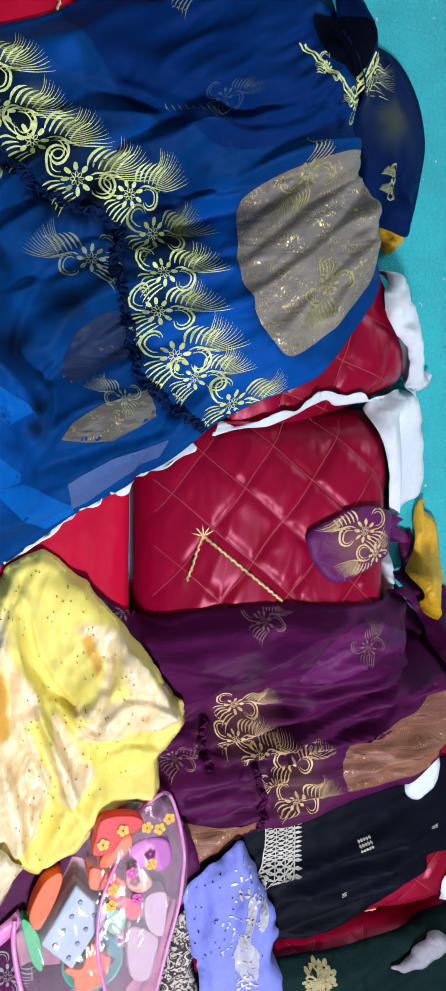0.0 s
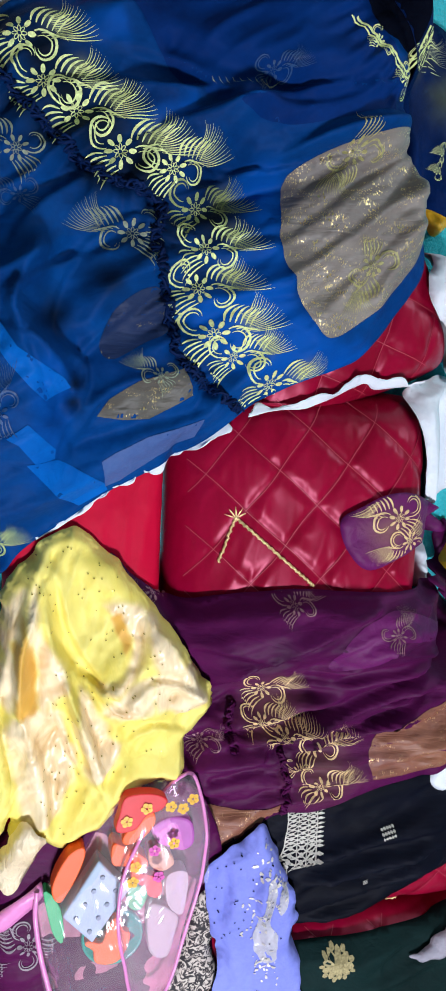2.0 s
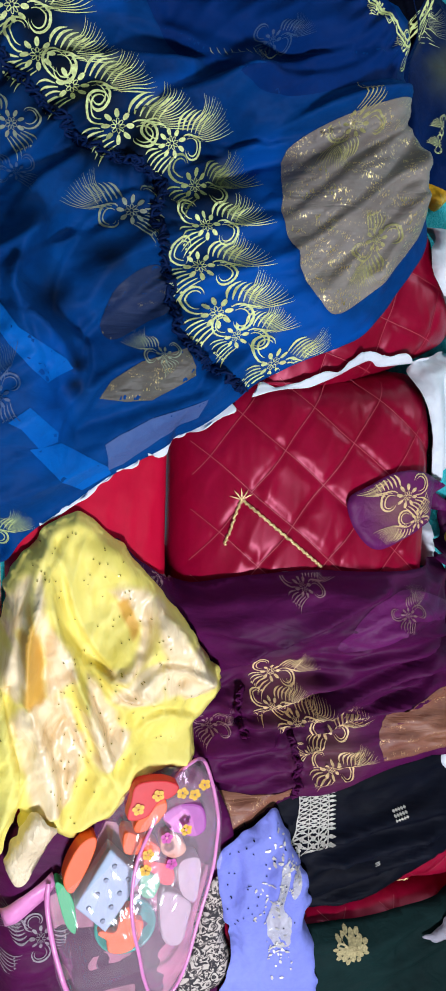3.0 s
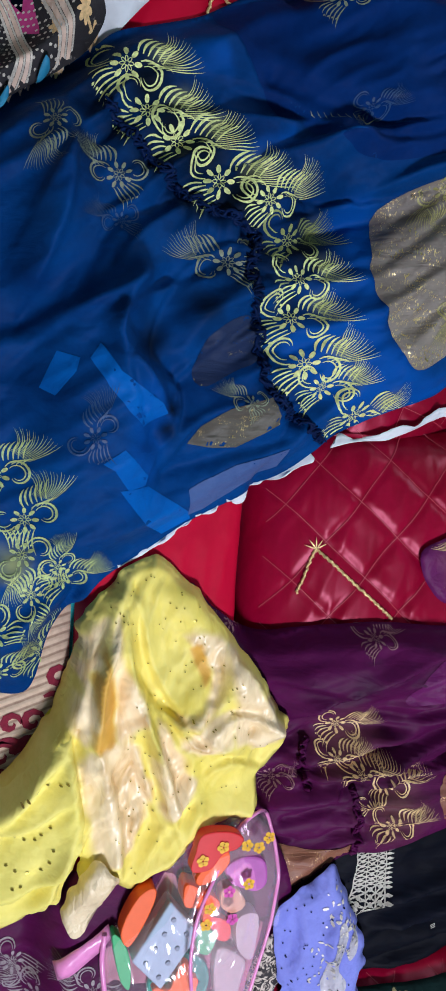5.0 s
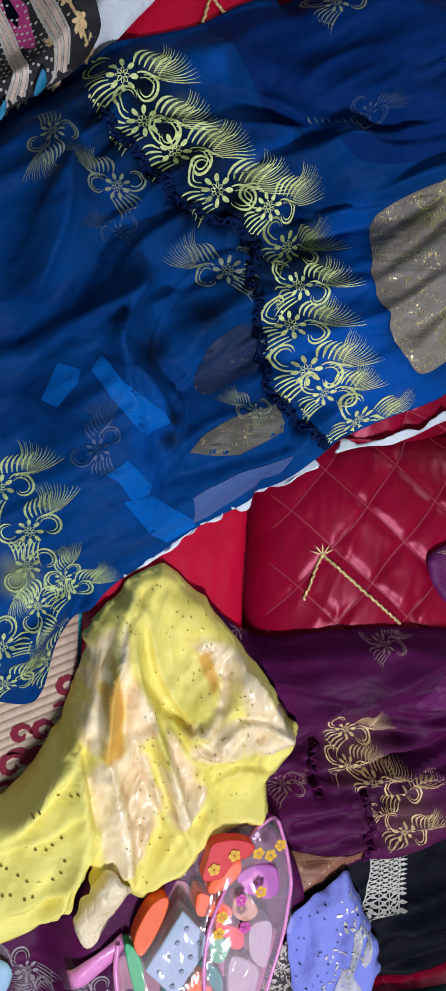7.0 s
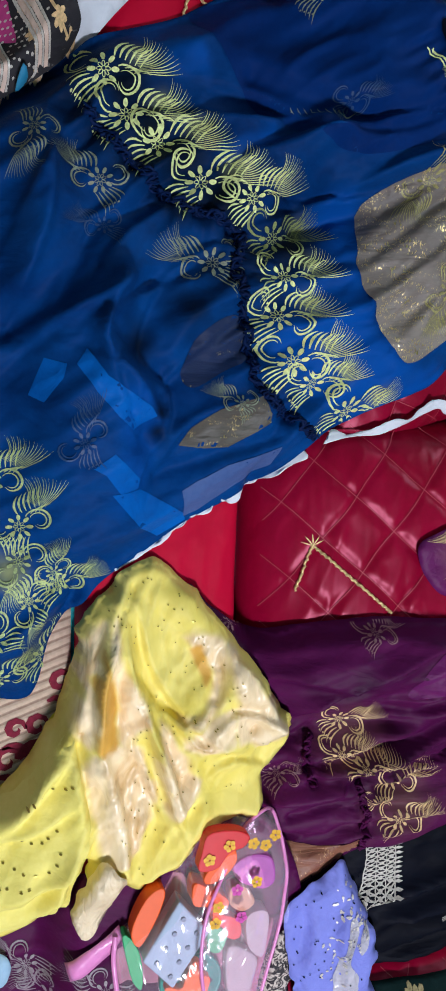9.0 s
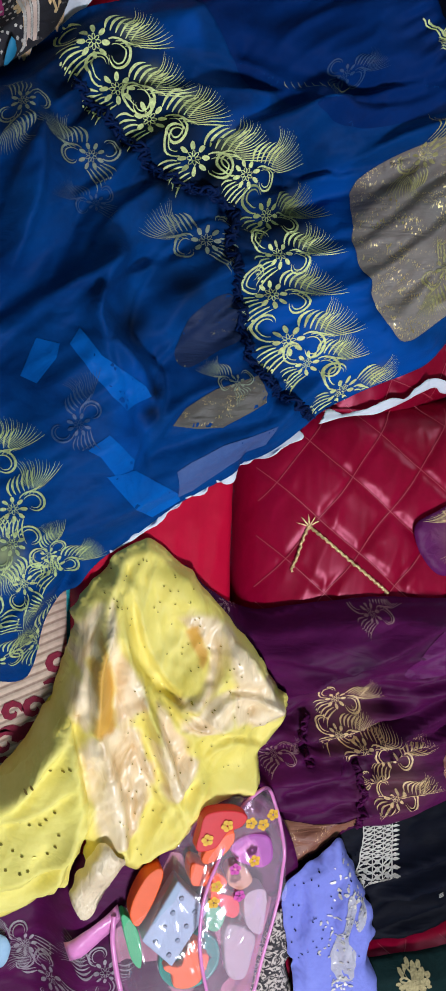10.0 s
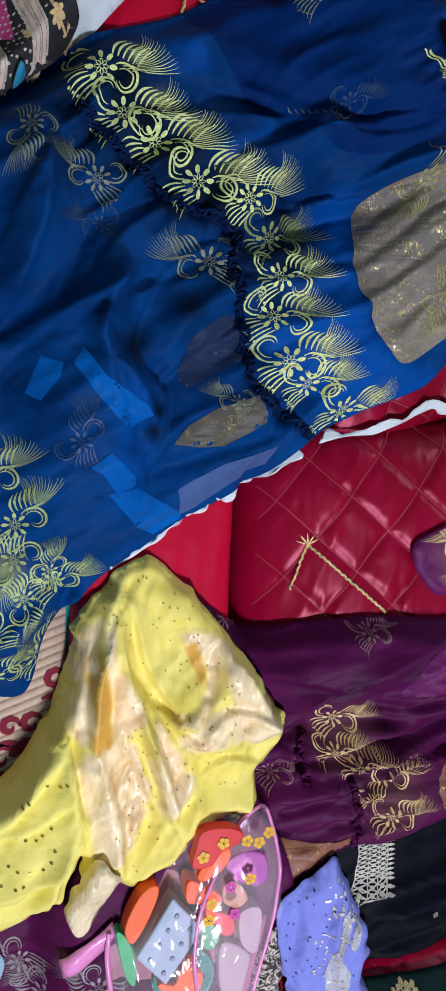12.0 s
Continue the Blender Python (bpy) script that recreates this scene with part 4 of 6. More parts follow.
def purple_dress():
    ob = thing("purple_dress", "plum chiffon dress with gold embroidered borders", "dress", at=(0.5, -0.45, 0))
    lines = [([(0.290, -0.437), (0.423, -0.410), (0.587, -0.441), (0.813, -0.469)], 0.03, 0.02), ([(0.373, -0.569), (0.524, -0.524), (0.646, -0.485), (0.802, -0.495)], 0.024, 0.022),
             ([(0.353, -0.376), (0.468, -0.354), (0.624, -0.390)], 0.028, 0.016), ([(0.325, -0.631), (0.470, -0.628), (0.473, -0.701)], 0.02, 0.012),
             ([(0.521, -0.480), (0.620, -0.407), (0.823, -0.399)], 0.018, 0.018),
             ([(0.372, -0.588), (0.450, -0.558), (0.547, -0.533), (0.777, -0.448)], 0.009, -0.032), ([(0.432, -0.617), (0.515, -0.594), (0.590, -0.580), (0.760, -0.506)], 0.008, -0.028),
             ([(0.300, -0.560), (0.345, -0.545), (0.372, -0.530)], 0.008, -0.016), ([(0.290, -0.605), (0.330, -0.590), (0.365, -0.580)], 0.008, -0.014), ([(0.350, -0.670), (0.405, -0.655), (0.460, -0.650)], 0.008, -0.014), ([(0.350, -0.705), (0.410, -0.690), (0.465, -0.685)], 0.007, -0.012)]

    laps = [([(0.327, -0.505), (0.407, -0.447), (0.488, -0.398), (0.576, -0.360)], 0.022), ([(0.395, -0.594), (0.527, -0.556), (0.634, -0.523), (0.791, -0.483)], 0.026), ([(0.450, -0.615), (0.529, -0.597), (0.599, -0.584), (0.718, -0.562)], 0.022),
            ([(0.280, -0.644), (0.373, -0.633), (0.455, -0.615)], 0.014), ([(0.290, -0.422), (0.360, -0.432), (0.425, -0.446)], 0.014), ([(0.621, -0.434), (0.775, -0.449), (0.843, -0.403)], 0.016), ([(0.620, -0.560), (0.715, -0.527), (0.822, -0.504)], 0.014),
            ([(0.296, -0.683), (0.381, -0.698), (0.450, -0.677)], 0.012), ([(0.603, -0.654), (0.688, -0.625), (0.794, -0.593)], 0.012)]

    def f(x, y):
        z = 0.008 * folds(x, y, 0.05, 41, 18, 4.0) + 0.006 * folds(x, y, 0.026, 42, 20, 7.0)
        for ln, wd, h in lines:
            z = z + h * np.exp(-(along(x, y, ln) / wd) ** 2)
        for ln, h in laps:
            z = z + lap(x, y, ln, 1.5 * h, 0.03, 0.007)
        # pleats at the two gathered seams
        for seam in ([(0.374, -0.538), (0.364, -0.571), (0.377, -0.612)], [(0.450, -0.612), (0.466, -0.663), (0.468, -0.731)]):
            d, s = run_along(x, y, seam)
            z = z + (0.004 * np.sin(s / 0.0024) + 0.003 * np.sin(s / 0.005)) * np.exp(-(d / 0.035) ** 2) - 0.008 * np.exp(-(d / 0.008) ** 2)
        d, s = run_along(x, y, [(0.455, -0.470), (0.470, -0.600), (0.468, -0.731)])
        s = s + 0.010 * vnoise(x, y, 0.09, 47)
        z = z + 0.009 * (1 - 2 * np.abs(np.sin(s / 0.0105))) * np.exp(-(d / 0.22) ** 2) * (x > 0.45) * np.clip((x - 0.45) / 0.03, 0, 1)
        return z + 0.008
    spots = [("gold_print", 0.528, -0.659, 0.05, 0.14), ("gold_print", 0.431, -0.534, 0.04, 0.14), ("dark_print", 0.425, -0.432, 0.03, 0.5)]
    outline = [(0.168, -0.306), (0.213, -0.328), (0.278, -0.368), (0.344, -0.355), (0.434, -0.340), (0.475, -0.339), (0.555, -0.342), (0.649, -0.342), (0.730, -0.339), (0.774, -0.372), (0.824, -0.422), (0.959, -0.436), (1.246, -0.436), (1.270, -0.573), (1.124, -0.638), (0.859, -0.598), (0.786, -0.628), (0.726, -0.672), (0.629, -0.696), (0.532, -0.730), (0.459, -0.734), (0.392, -0.786), (0.339, -0.812), (0.248, -0.778), (0.175, -0.569)]
    sheet("skirt", outline,
          PURPLE, ob, relief=f, lift=0.005, prints=spots, seed=41, grain=0.005)
    panel("satin_panel", [(0.511, -0.465), (0.528, -0.420), (0.570, -0.379), (0.634, -0.370), (0.767, -0.439), (0.620, -0.407), (0.587, -0.440), (0.552, -0.458)], PURPLE_SATIN, ob, "brighter plum satin panel", hem=0.012)
    panel("glitter_panel", [(0.604, -0.623), (0.637, -0.578), (0.731, -0.548), (0.778, -0.518), (0.827, -0.523), (0.813, -0.571), (0.788, -0.628), (0.720, -0.659), (0.625, -0.677), (0.608, -0.654)], BRONZE, ob, "sheer bronze panel with glitter", hem=0.012)
    panel("glitter_panel", [(0.335, -0.721), (0.396, -0.723), (0.465, -0.716), (0.443, -0.750), (0.387, -0.783), (0.341, -0.807)], BRONZE, ob, "sheer bronze panel with glitter", hem=0.012)
    sheet("yoke", [(0.695, -0.336), (0.773, -0.333), (0.769, -0.288), (0.792, -0.259), (0.811, -0.320), (0.878, -0.374), (0.927, -0.414), (0.856, -0.469), (0.808, -0.480), (0.802, -0.451), (0.794, -0.401)], PURPLE, ob, "gathered plum yoke", lift=0.006,
          relief=lambda x, y: 0.012 * folds(x, y, 0.03, 44, 60))
    cuff_outline = [(0.513, -0.231), (0.544, -0.209), (0.590, -0.188), (0.646, -0.192), (0.759, -0.249), (0.783, -0.281), (0.670, -0.272), (0.619, -0.288), (0.563, -0.307), (0.529, -0.279)]
    cuff = sheet("cuff", cuff_outline, PURPLE_SATIN, ob, "plum cuff with gold sprigs",
                 lift=0.008, relief=lambda x, y: 0.003 + 0.004 * folds(x, y, 0.05, 45), prints=[("gold_print", 0.590, -0.244, 0.03, 0.3)], hem=0.012, drape=0.006)
    rng = random.Random(5)
    for px, py, size, turn, fan, flip in ((0.418, -0.510, 0.052, -8, True, 1), (0.412, -0.556, 0.044, 0, True, 1), (0.445, -0.575, 0.044, 0, True, 1), (0.512, -0.614, 0.056, -4, True, 1),
                                          (0.524, -0.680, 0.056, -6, True, 1), (0.478, -0.640, 0.030, 0, False, 1)):
        st = Strokes(outline)
        motif(st, px, py, size, turn, fan, flip, rng)
        st.done("embroidered_sprig", GOLD_THREAD, ob, "gold embroidered sprig")
    for px, py, size, turn, flip in ((0.606, -0.224, 0.064, 188, -1), (0.632, -0.262, 0.054, 182, 1)):
        st = Strokes(cuff_outline)
        motif(st, px, py, size, turn, True, flip, rng)
        st.done("embroidered_sprig", GOLD_THREAD, cuff, "gold embroidered sprig")
    for px, py, size, turn in ((0.442, -0.357, 0.042, 0), (0.600, -0.400, 0.036, 30), (0.243, -0.351, 0.05, 0), (0.326, -0.600, 0.04, 0)):
        st = Strokes(outline)
        motif(st, px, py, size, turn, True, 1, rng)
        st.done("faint_sprig", PLUM_THREAD, ob, "faint bronze sprig")
    # gathered seams
    for ln in ([(0.374, -0.538), (0.364, -0.571), (0.377, -0.612)], [(0.450, -0.612), (0.466, -0.663), (0.468, -0.731)]):
        for strand, (turns, wide, thick) in enumerate(((1.3, 0.005, 0.0026), (0.8, 0.006, 0.002), (1.9, 0.007, 0.0014))):
            c = smooth_loop(ln, 0.0022, False)
            cord("gathering", [(x + wide * math.sin(k * turns + strand), y + 0.003 * rng.uniform(-1, 1), float(sample(PILE, x, y)) + 0.004 + 0.002 * math.cos(k * turns * 0.7)) for k, (x, y) in enumerate(c)], thick, PURPLE, ob)


purple_dress()


def mustard_scarf():
    a = sheet("mustard_scarf", [(0.796, -0.215), (0.814, -0.202), (0.814, -0.222), (0.838, -0.240), (0.848, -0.272), (0.855, -0.331), (0.832, -0.380), (0.812, -0.412), (0.767, -0.349), (0.787, -0.294)], MUSTARD, lift=0.012,
              relief=lambda x, y: 0.016 * folds(x, y, 0.025, 51, 70), hem=0.012, seed=51)
    tagged(a, "crumpled mustard satin scarf on the carpet edge", "scarf")
    b = sheet("mustard_scarf", [(0.698, 0.242), (0.700, 0.283), (0.718, 0.289), (0.746, 0.258), (0.736, 0.239), (0.715, 0.223)], MUSTARD, lift=0.012,
              relief=lambda x, y: 0.01 * folds(x, y, 0.03, 52, 70), hem=0.012, seed=52)
    tagged(b, "corner of mustard satin under the blue bodice", "scarf")


mustard_scarf()


def white_cloth():
    ob = sheet("white_cloth", [(-0.056, 0.583), (0.123, 0.626), (0.110, 0.560), (0.098, 0.533), (0.058, 0.486), (0.018, 0.443), (-0.021, 0.425), (-0.045, 0.468)], WHITE, lift=0.01, relief=lambda x, y: 0.045 + 0.006 * folds(x, y, 0.08, 55, 60), hem=0.04, seed=55)
    tagged(ob, "folded plain white cotton cloth beneath the brocade", "cloth")


def blue_dress():
    ob = thing("blue_dress", "royal blue chiffon dress with lime gold embroidery", "dress", at=(0.3, 0.25, 0))
    lines = [([(0.062, 0.133), (0.027, 0.074), (0.041, 0.030), (0.083, -0.015), (0.106, -0.047)], 0.016, 0.026), ([(0.189, 0.189), (0.126, 0.158), (0.085, 0.103), (0.072, 0.034)], 0.020, -0.016), ([(0.160, 0.056), (0.118, 0.020), (0.107, -0.039), (0.086, -0.083)], 0.016, -0.014),
             ([(-0.045, 0.330), (-0.041, 0.226), (-0.069, 0.119)], 0.03, 0.024), ([(-0.003, 0.301), (0.030, 0.230), (-0.022, 0.132), (-0.074, 0.061)], 0.026, -0.016), ([(0.054, 0.122), (-0.004, 0.090), (-0.059, 0.060), (-0.113, 0.026)], 0.012, 0.012),
             ([(0.226, 0.145), (0.153, 0.088), (0.132, 0.038)], 0.022, 0.018), ([(0.352, 0.279), (0.427, 0.299), (0.502, 0.324), (0.619, 0.361)], 0.018, 0.022), ([(0.367, 0.255), (0.418, 0.277), (0.475, 0.298)], 0.016, -0.012),
             ([(0.165, 0.445), (0.316, 0.420), (0.502, 0.396)], 0.03, 0.012), ([(0.375, 0.356), (0.460, 0.367), (0.556, 0.377)], 0.02, -0.012), ([(0.236, 0.413), (0.336, 0.384), (0.394, 0.367)], 0.014, -0.010),
             ([(0.624, 0.343), (0.579, 0.207), (0.542, 0.100)], 0.02, 0.012), ([(0.123, -0.073), (0.194, -0.037), (0.281, -0.025)], 0.014, 0.014), ([(0.118, -0.125), (0.206, -0.095), (0.300, -0.071)], 0.012, -0.010),
             ([(0.255, 0.196), (0.344, 0.225), (0.403, 0.246)], 0.016, -0.010), ([(0.249, 0.131), (0.312, 0.150), (0.381, 0.163)], 0.012, 0.008), ([(0.286, 0.083), (0.361, 0.095), (0.401, 0.114)], 0.014, 0.010)]
    laps = [([(0.136, 0.135), (0.070, 0.105), (0.024, 0.061), (0.051, 0.021)], 0.024), ([(0.108, -0.085), (0.125, -0.015), (0.051, 0.021)], 0.020), ([(0.287, 0.363), (0.224, 0.356), (0.160, 0.356)], 0.038),
            ([(0.465, 0.376), (0.321, 0.343), (0.230, 0.308)], 0.030), ([(0.431, 0.279), (0.375, 0.262), (0.312, 0.262)], 0.038), ([(-0.009, 0.325), (-0.048, 0.246), (-0.074, 0.195)], 0.018), ([(0.131, 0.240), (0.071, 0.197), (0.034, 0.149)], 0.020), ([(0.252, 0.176), (0.201, 0.190), (0.156, 0.178)], 0.016),
            ([(0.636, 0.333), (0.500, 0.249), (0.397, 0.161)], 0.014), ([(0.648, 0.304), (0.502, 0.194), (0.407, 0.120)], 0.014), ([(0.668, 0.263), (0.528, 0.153), (0.448, 0.069)], 0.012), ([(0.579, 0.327), (0.483, 0.276), (0.394, 0.208)], 0.012),
            ([(0.573, 0.350), (0.459, 0.318), (0.371, 0.272), (0.238, 0.213)], 0.020), ([(0.546, 0.396), (0.423, 0.342), (0.318, 0.348)], 0.010), ([(0.150, 0.408), (0.260, 0.388), (0.343, 0.336)], 0.014), ([(0.117, 0.358), (0.190, 0.313), (0.289, 0.292)], 0.012),
            ([(0.059, -0.032), (0.031, 0.029), (0.027, 0.074), (0.062, 0.133)], 0.022), ([(0.073, 0.001), (0.072, 0.050), (0.109, 0.131), (0.189, 0.189)], 0.016), ([(-0.075, 0.098), (-0.037, 0.202), (-0.031, 0.304)], 0.018), ([(-0.121, -0.007), (-0.024, 0.075), (0.054, 0.122)], 0.010),
            ([(0.100, -0.074), (0.127, 0.012), (0.226, 0.096)], 0.014), ([(0.115, -0.119), (0.159, -0.046), (0.284, -0.008)], 0.012), ([(-0.014, 0.133), (0.020, 0.210), (0.088, 0.236)], 0.012),
            ([(0.413, 0.177), (0.348, 0.157), (0.278, 0.126)], 0.009), ([(0.436, 0.092), (0.365, 0.079), (0.298, 0.049)], 0.009), ([(0.414, 0.243), (0.349, 0.224), (0.269, 0.177)], 0.012)]
    gather = [(0.013, 0.351), (0.064, 0.302), (0.125, 0.251), (0.193, 0.225), (0.230, 0.210), (0.218, 0.153), (0.243, 0.080), (0.257, 0.009), (0.299, -0.034), (0.361, -0.071)]

    def f(x, y):
        z = 0.016 * folds(x, y, 0.085, 61, 25, 2.5) + 0.005 * folds(x, y, 0.032, 62, 30, 4)
        for ln, wd, h in lines:
            z = z + 1.4 * h * np.exp(-(along(x, y, ln) / wd) ** 2)
        for ln, h in laps:
            z = z + lap(x, y, ln, h)
        d, s = run_along(x, y, gather)
        z = z - 0.014 * np.exp(-(d / 0.014) ** 2)
        # pleats that run out from the gathered seam
        e, u = run_along(x, y, [(0.447, 0.480), (0.474, 0.434), (0.506, 0.398), (0.550, 0.372)])
        z = z + (0.005 * np.sin(u / 0.0032) + 0.003 * np.sin(u / 0.007)) * np.exp(-(e / 0.028) ** 2)
        s = s + 0.012 * vnoise(x, y, 0.06, 68)
        z = z + (0.003 * np.sin(s / 0.0025) + 0.004 * np.sin(s / 0.0060 + 1)) * np.exp(-(d / 0.035) ** 2)
        z = z + 0.008 * (1 - 2 * np.abs(np.sin(s / 0.0185))) * np.exp(-(d / 0.075) ** 2)
        return z + 0.03
    flowers = [(0.035, 0.400), (0.066, 0.348), (0.110, 0.318), (0.168, 0.271), (0.277, 0.208), (0.286, 0.152), (0.279, 0.098), (0.304, 0.036), (0.335, 0.006), (0.398, -0.031)]
    spots = [("gold_print", fx + 0.046, fy + 0.022, 0.012, 0.35) for fx, fy in flowers]
    # fold shade painted into the blue around the sprigs
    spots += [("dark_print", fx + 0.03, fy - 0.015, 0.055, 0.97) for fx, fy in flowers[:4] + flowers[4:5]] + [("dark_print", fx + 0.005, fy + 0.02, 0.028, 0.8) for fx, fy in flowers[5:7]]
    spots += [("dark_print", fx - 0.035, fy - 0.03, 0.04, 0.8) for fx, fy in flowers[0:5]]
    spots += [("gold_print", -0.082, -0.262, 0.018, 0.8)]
    # shade of single hollows, painted in the same way, then two more spots
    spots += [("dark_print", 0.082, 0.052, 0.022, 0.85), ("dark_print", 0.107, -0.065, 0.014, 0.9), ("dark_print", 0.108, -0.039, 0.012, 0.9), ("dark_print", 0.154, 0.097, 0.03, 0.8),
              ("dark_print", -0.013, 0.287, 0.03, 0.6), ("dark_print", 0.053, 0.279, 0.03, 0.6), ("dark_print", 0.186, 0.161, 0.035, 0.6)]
    satin = [(0.344, 0.259), (0.392, 0.266), (0.393, 0.215), (0.400, 0.123), (0.438, 0.062), (0.489, 0.036), (0.567, 0.029), (0.539, -0.001), (0.471, -0.021), (0.413, -0.040), (0.344, -0.019), (0.305, 0.015), (0.269, 0.065), (0.287, 0.127), (0.315, 0.190)]
    spots += [("light_print", satin, 0.02, 0.85), ("light_print", [(0.190, 0.312), (0.261, 0.350), (0.240, 0.314), (0.200, 0.296)], 0.01, 0.7), ("light_print", [(0.117, 0.434), (0.174, 0.436), (0.172, 0.407), (0.125, 0.408)], 0.01, 0.6), ("light_print", [(0.058, -0.002), (0.110, -0.035), (0.094, -0.140), (0.058, -0.172)], 0.02, 0.5)]
    # unseen layer, added to raise the left folds into the light
    sheet("hidden_support", [(-0.230, 0.136), (-0.094, 0.313), (0.007, 0.286), (0.059, 0.036), (0.060, -0.141), (-0.010, -0.260), (-0.058, -0.377), (-0.142, -0.384), (-0.217, -0.355)], BLUE_DEEP, ob, "added support hidden under the blue skirt", lift=0.006, relief=lambda x, y: 0.06 + 0 * x, hem=0.05, drape=0.03, grain=0.012)
    # white lace hem that peeps out under the skirt
    frill("lace_hem", [(0.061, -0.258), (0.111, -0.233), (0.161, -0.196), (0.217, -0.164), (0.288, -0.127), (0.341, -0.085)], 0.011, WHITE, ob, "scalloped white lace hem", 0.003, 0.03, 9, 0.004, -1)
    outline = [(-0.250, 0.166), (-0.189, 0.272), (-0.095, 0.381), (-0.004, 0.436), (0.060, 0.462), (0.138, 0.491), (0.219, 0.539), (0.336, 0.572), (0.413, 0.582), (0.523, 0.552), (0.571, 0.509), (0.606, 0.430), (0.621, 0.355), (0.641, 0.297), (0.639, 0.213), (0.633, 0.149), (0.591, 0.085), (0.543, 0.020), (0.502, -0.004), (0.435, -0.032), (0.377, -0.066), (0.343, -0.094), (0.291, -0.135), (0.218, -0.173), (0.161, -0.203), (0.111, -0.239), (0.046, -0.285), (0.017, -0.328), (-0.018, -0.384), (-0.037, -0.456), (-0.059, -0.479), (-0.113, -0.471), (-0.235, -0.443), (-0.258, -0.157)]
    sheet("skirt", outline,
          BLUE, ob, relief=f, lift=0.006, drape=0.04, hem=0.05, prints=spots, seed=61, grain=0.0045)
    # darker double layer of chiffon
    panel("bodice", [(0.160, 0.502), (0.325, 0.549), (0.484, 0.560), (0.485, 0.497), (0.540, 0.412), (0.590, 0.370), (0.512, 0.350), (0.407, 0.321), (0.348, 0.323), (0.272, 0.359), (0.228, 0.388), (0.191, 0.443)], BLUE_DEEP, ob, "deep blue chiffon bodice", seed=63)
    sheet("sleeve", [(0.512, 0.552), (0.540, 0.550), (0.625, 0.560), (0.705, 0.543), (0.753, 0.490), (0.776, 0.415), (0.770, 0.345), (0.758, 0.285), (0.735, 0.250), (0.690, 0.265), (0.645, 0.300), (0.619, 0.355), (0.593, 0.398), (0.560, 0.430), (0.535, 0.460), (0.512, 0.500)], SLEEVE, ob, "puffed navy sleeve, its colour darkened for shade", lift=0.012, prints=[("gold_print", 0.625, 0.485, 0.03, 0.7), ("gold_print", 0.697, 0.431, 0.03, 0.5)],
          relief=lambda x, y: 0.02 + 0.018 * folds(x, y, 0.045, 65, 100), hem=0.03, drape=0.02, seed=65)
    # shade inside the open sleeve, laid on as a dark sheet
    panel("mouth_shade", [(0.478, 0.497), (0.505, 0.500), (0.535, 0.492), (0.557, 0.479), (0.560, 0.449), (0.548, 0.428), (0.520, 0.440), (0.499, 0.449), (0.486, 0.475)], NAVY, ob, "flat dark sheet standing in for shade inside the sleeve", lift=0.005)
    panel("glitter_panel", [(0.403, 0.250), (0.409, 0.268), (0.445, 0.292), (0.499, 0.314), (0.589, 0.342), (0.607, 0.325), (0.616, 0.282), (0.614, 0.199), (0.601, 0.152), (0.550, 0.092), (0.479, 0.042), (0.446, 0.056), (0.413, 0.104), (0.393, 0.166)], SHEER, ob,
          "sheer taupe panel with gold glitter", seed=66, relief=lambda x, y: 0.003 + 0.005 * folds(x, y, 0.022, 67, 30, 7))
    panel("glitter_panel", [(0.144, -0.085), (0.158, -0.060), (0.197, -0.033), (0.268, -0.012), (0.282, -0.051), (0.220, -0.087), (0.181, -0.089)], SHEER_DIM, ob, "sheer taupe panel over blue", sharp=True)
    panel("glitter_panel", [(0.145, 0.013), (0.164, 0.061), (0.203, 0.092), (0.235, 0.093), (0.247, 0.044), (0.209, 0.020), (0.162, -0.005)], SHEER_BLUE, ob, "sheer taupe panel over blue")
    # bright satin tabs beneath the chiffon
    for pl in ([(-0.003, 0.019), (0.009, 0.039), (0.032, 0.005), (0.093, -0.032), (0.102, -0.044), (0.070, -0.063), (0.049, -0.045), (0.021, -0.015)], [(-0.041, 0.026), (-0.014, 0.019), (-0.018, 0.001), (-0.041, -0.031), (-0.060, -0.022)], [(0.047, -0.150), (0.091, -0.145), (0.162, -0.184), (0.168, -0.195), (0.126, -0.219), (0.093, -0.200)],
               [(0.020, -0.114), (0.047, -0.094), (0.086, -0.129), (0.086, -0.143), (0.059, -0.149), (0.036, -0.122)]):
        panel("satin_tab", pl, BLUE_SATIN, ob, "bright blue satin tab", sharp=True)
    panel("satin_hem", [(0.154, -0.150), (0.174, -0.136), (0.218, -0.112), (0.281, -0.093), (0.302, -0.085), (0.297, -0.114), (0.239, -0.143), (0.186, -0.181), (0.164, -0.190)], BLUE_HEM, ob, "pale blue sheer hem", sharp=True)
    rng = random.Random(6)
    # main border
    for k, (fx, fy) in enumerate(flowers):
        st = Strokes(outline)
        motif(st, fx, fy, (0.070, 0.072, 0.070, 0.072, 0.066, 0.066, 0.066, 0.072, 0.058, 0.072)[k], (-8, -12, -15, -8, -6, -6, -8, 0, 0, -8)[k], True, 1, rng)
        st.done("embroidered_sprig", SHADED_LIME_THREAD if k == 4 else LIME_THREAD, ob, "lime gold embroidered sprig")
    for px, py, size, turn in ((0.238, 0.254, 0.062, 6),):
        st = Strokes(outline)
        motif(st, px, py, size, turn, True, 1, rng)
        st.done("embroidered_sprig", LIME_THREAD, ob, "lime gold embroidered sprig")
